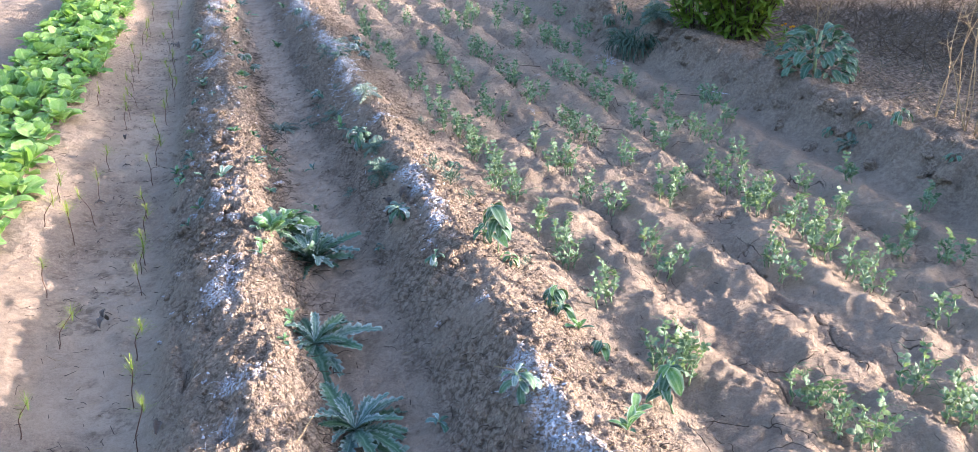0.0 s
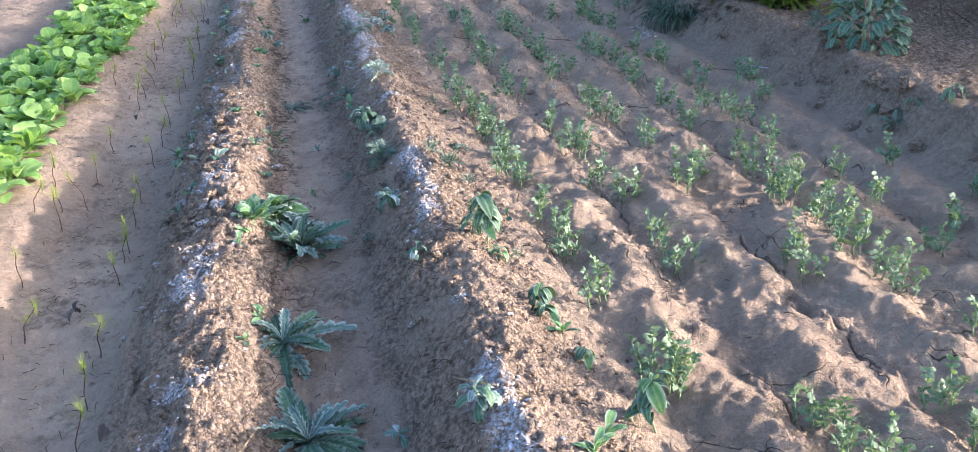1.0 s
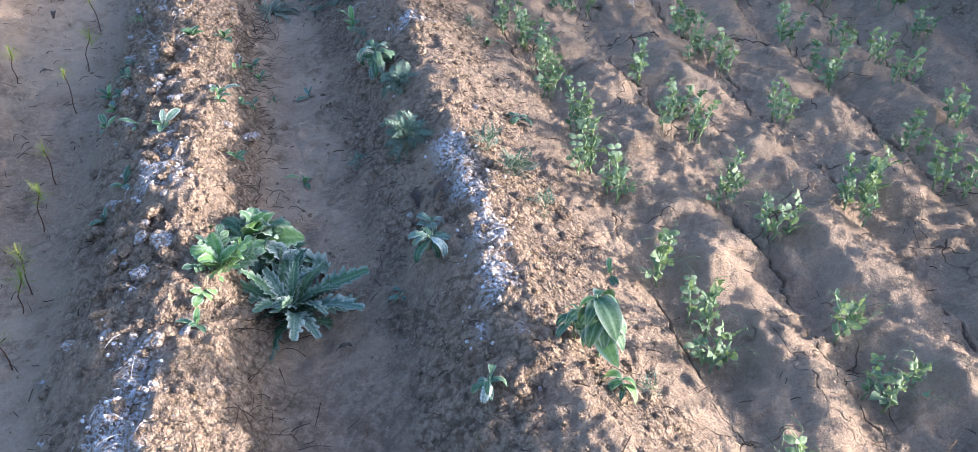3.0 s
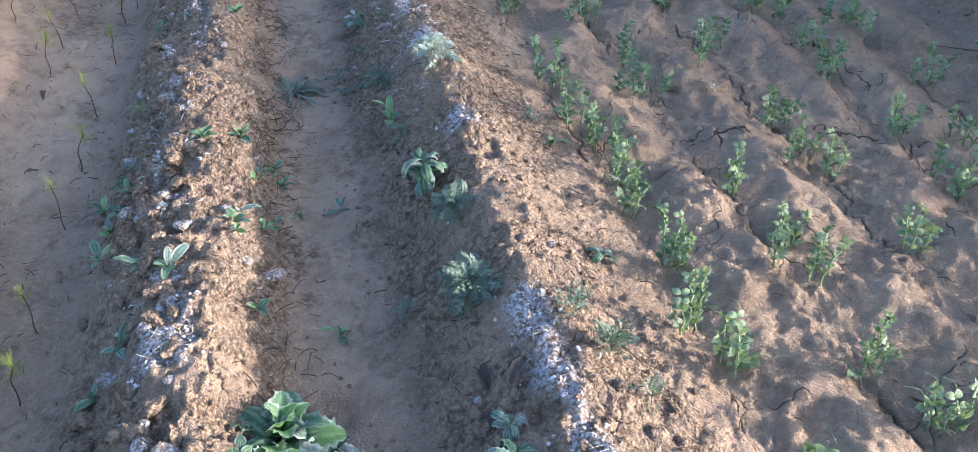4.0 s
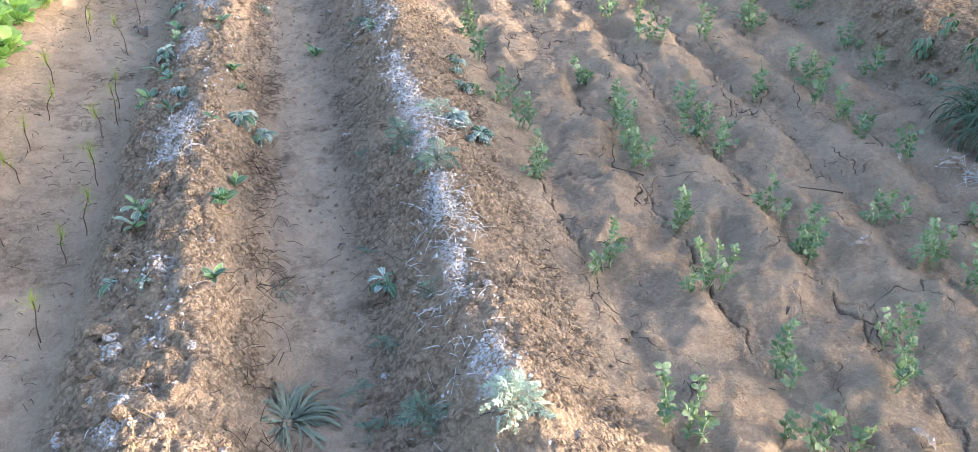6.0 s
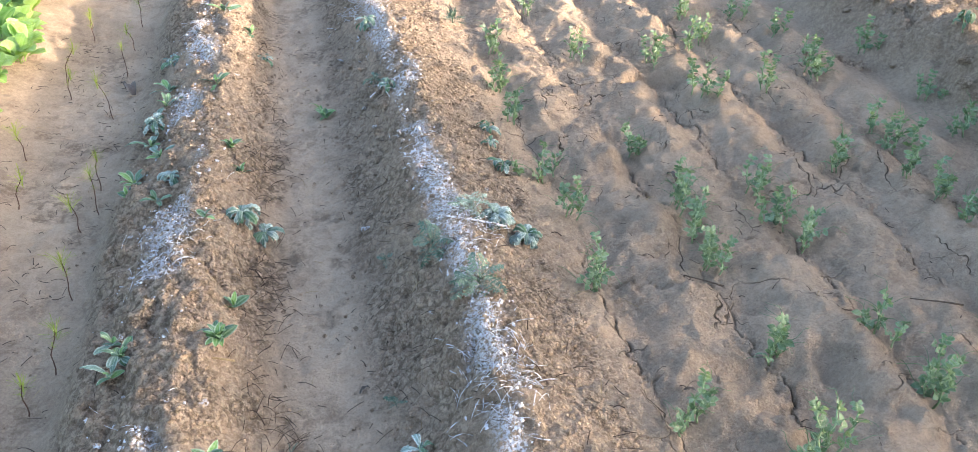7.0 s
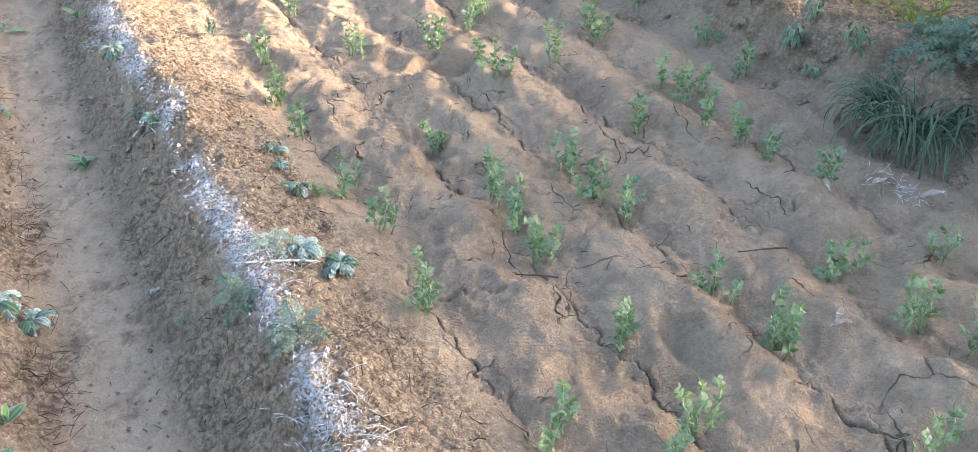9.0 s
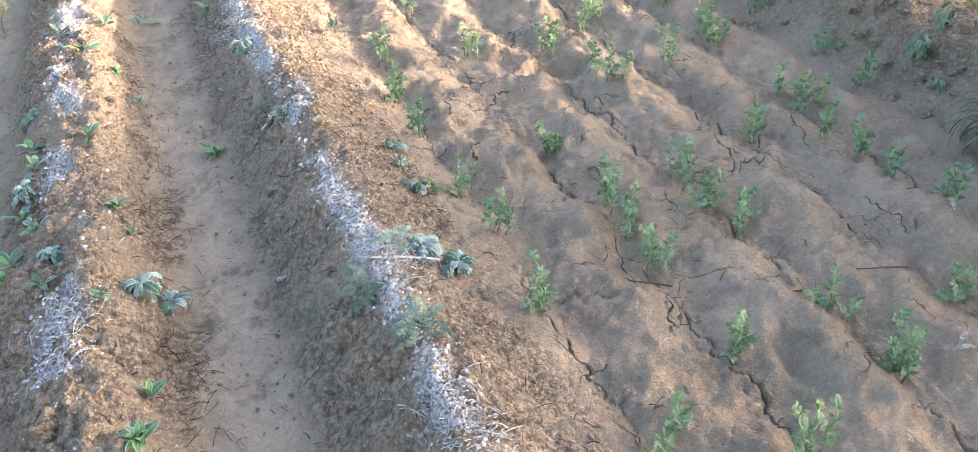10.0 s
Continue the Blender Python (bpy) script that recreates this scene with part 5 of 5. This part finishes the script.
for x, y, n, tall, size in ((3.00, 7.32, 16, 0.10, 1.05), (3.04, 7.04, 12, 0.15, 1.05), (3.12, 7.34, 10, 0.12, 0.95), (2.97, 7.15, 7, 0.06, 0.8), (3.26, 3.82, 6, 0.05, 1.0), (3.15, 3.94, 5, 0.05, 0.9), (3.17, 3.34, 7, 0.05, 1.1), (3.06, 4.15, 6, 0.06, 0.9), (3.1, 7.9, 8, 0.1, 1.1)):
    hanging_weed(x, y, n, tall, size, "limp rimed weed hanging over the foot of the verge", DROOPS[1::2])
for x, y, n, size in ((3.14, 6.66, 26, 1.5), (3.22, 6.82, 20, 1.3), (3.05, 3.95, 9, 0.9), (3.3, 5.2, 10, 1.0)):
    feathery_weed(x, y, n, size, None, "bushy feathery herb grey with rime on the verge", (0, 60))


def dry_stalks(x, y, count, tall, label):
    """A stand of thin dead stems with side twigs."""
    plant = thing("dead_weed_stalks", x, y, label, "dead weed")
    for k in range(count):
        s = Soup()
        path = limb(s, (dice.gauss(0, 0.05), dice.gauss(0, 0.05), 0), (dice.gauss(0, 0.12), dice.gauss(0, 0.12), 1), tall * dice.uniform(0.6, 1.0), 0.004, 8)
        for j in range(5):
            p = path[dice.randint(2, 7)]
            limb(s, p, (dice.gauss(0, 1), dice.gauss(0, 1), 0.6), tall * dice.uniform(0.08, 0.2), 0.0016, 4, 0.05)
        part("stalk", s.mesh("stalk", STRAW), plant)
    return plant


dry_stalks(3.50, 3.84, 3, 0.9, "tall thin dead weed stalks on the verge")
dry_stalks(3.50, 3.56, 12, 0.75, "clump of straw-coloured dead weed stalks on the verge")
dry_stalks(3.62, 3.35, 10, 0.7, "clump of straw-coloured dead weed stalks on the verge")
dry_stalks(3.85, 5.5, 6, 0.6, "thin dead weed stalks on the verge")


def brush(name, label, count, places, low, high, mat, up, radius):
    """A tangle of thin dead twigs."""
    s = Soup()
    for k in range(count):
        x, y = places()
        a, e = dice.uniform(0, 2 * math.pi), radians(dice.uniform(*up))
        limb(s, (x, y, float(land(x, y)) - 0.01), (math.cos(a) * math.cos(e), math.sin(a) * math.cos(e), math.sin(e)), dice.uniform(low, high), radius, 5, 0.06, 3)
    ob = new(name, s.mesh(name, mat))
    return tagged(ob, label, "dead brush", kind="stuff")


def box_of(x0, x1, y0, y1):
    return lambda: (dice.uniform(x0, x1), dice.uniform(y0, y1))


# five unseen stands of twigs, added only to block the sun over the beds
brush("dead_brush", "thin dry brown twigs added out of view to shade the beds", 1150, box_of(6.6, 7.5, 3.8, 6.68), 1.9, 2.7, BRUSHWOOD, (64, 88), 0.0050)
brush("dead_brush", "shorter dry twigs added out of view to deepen that shade", 420, box_of(6.6, 7.5, 3.78, 6.7), 1.0, 1.8, BRUSHWOOD, (50, 88), 0.0050)
brush("dead_brush", "sparse tall dry twigs added out of view to dim the sun", 170, box_of(6.6, 7.5, 6.7, 9.0), 1.9, 2.7, BRUSHWOOD, (64, 88), 0.0042)
brush("dead_brush", "waist-high dry twigs added out of view to taper the shade", 190, box_of(6.6, 7.5, 3.1, 3.85), 1.1, 1.4, BRUSHWOOD, (58, 88), 0.0050)
brush("dead_brush", "low dry twigs added out of view to end the shade", 140, box_of(6.6, 7.5, 2.35, 3.15), 0.85, 1.15, BRUSHWOOD, (55, 88), 0.0050)
# the low brush that is in view
brush("dead_brush", "thin low brown brushwood beyond the verge", 220, box_of(5.1, 6.3, 3.9, 7.2), 0.3, 0.65, BRUSHWOOD, (25, 85), 0.0032)
brush("dead_brush", "low tangle of dead brown twigs beyond the verge", 500, box_of(4.2, 5.3, 4.4, 7.6), 0.2, 0.6, BRUSHWOOD, (5, 70), 0.003)
brush("dead_grass", "matted dry grass on the verge", 900, box_of(3.45, 5.0, 3.4, 8.6), 0.06, 0.22, STRAW, (5, 55), 0.0013)
brush("dead_grass", "matted dark dry grass on the verge", 700, box_of(3.5, 4.6, 3.6, 8.6), 0.05, 0.2, BLADE_DULL, (5, 55), 0.0014)
brush("dead_grass", "brown dry grass at the edge of the verge", 600, box_of(3.25, 3.7, 3.0, 9.5), 0.04, 0.14, STRAW, (5, 60), 0.0012)


def marigold(x, y, tall, heads):
    plant = thing("yellow_flower", x, y, "small green plant with orange-yellow flower heads", "flower")
    rosette_leaves = 9
    stem = part("stem", one("flower_stem", tube([(0, 0, 0), (0.01, 0, tall * 0.5), (0.0, 0.01, tall)], 0.003, 5, 0.7), PEA_STEM), plant)
    for k in range(rosette_leaves):
        part("leaf", dice.choice(LANCE_SHRUB), stem, spin(137.5 * k, dice.uniform(-10, 40), (0, 0, tall * 0.1 * k), dice.uniform(0.8, 1.3)))
    for k in range(heads):
        s = Soup()
        for j in range(14):
            s.add(*blade(0.020, oval(0.24), 25, -10, 3, 0.3), spin(137.5 * j, 10 + 3 * j))
        part("flower_head", s.mesh("flower_head", PETAL), plant, Matrix.Translation((dice.uniform(-0.05, 0.05), dice.uniform(-0.05, 0.05), tall * dice.uniform(0.85, 1.1))))


for x, y, tall, heads in ((3.72, 5.70, 0.16, 3), (3.80, 5.85, 0.14, 2), (3.55, 7.05, 0.18, 3), (3.62, 6.90, 0.14, 2), (3.7, 7.2, 0.16, 2)):
    marigold(x, y, tall, heads)
for x, y, n in ((3.45, 7.1, 14), (3.55, 6.85, 14), (3.6, 7.3, 14), (3.5, 7.5, 12)):
    tuft("grass_tuft", x, y, n * 3, 0.7, [blade_mesh(k, WILLOW, 0.2) for k in range(3)], "yellow-green grass tuft in the sun on the verge", (-30, 40), 0.10)
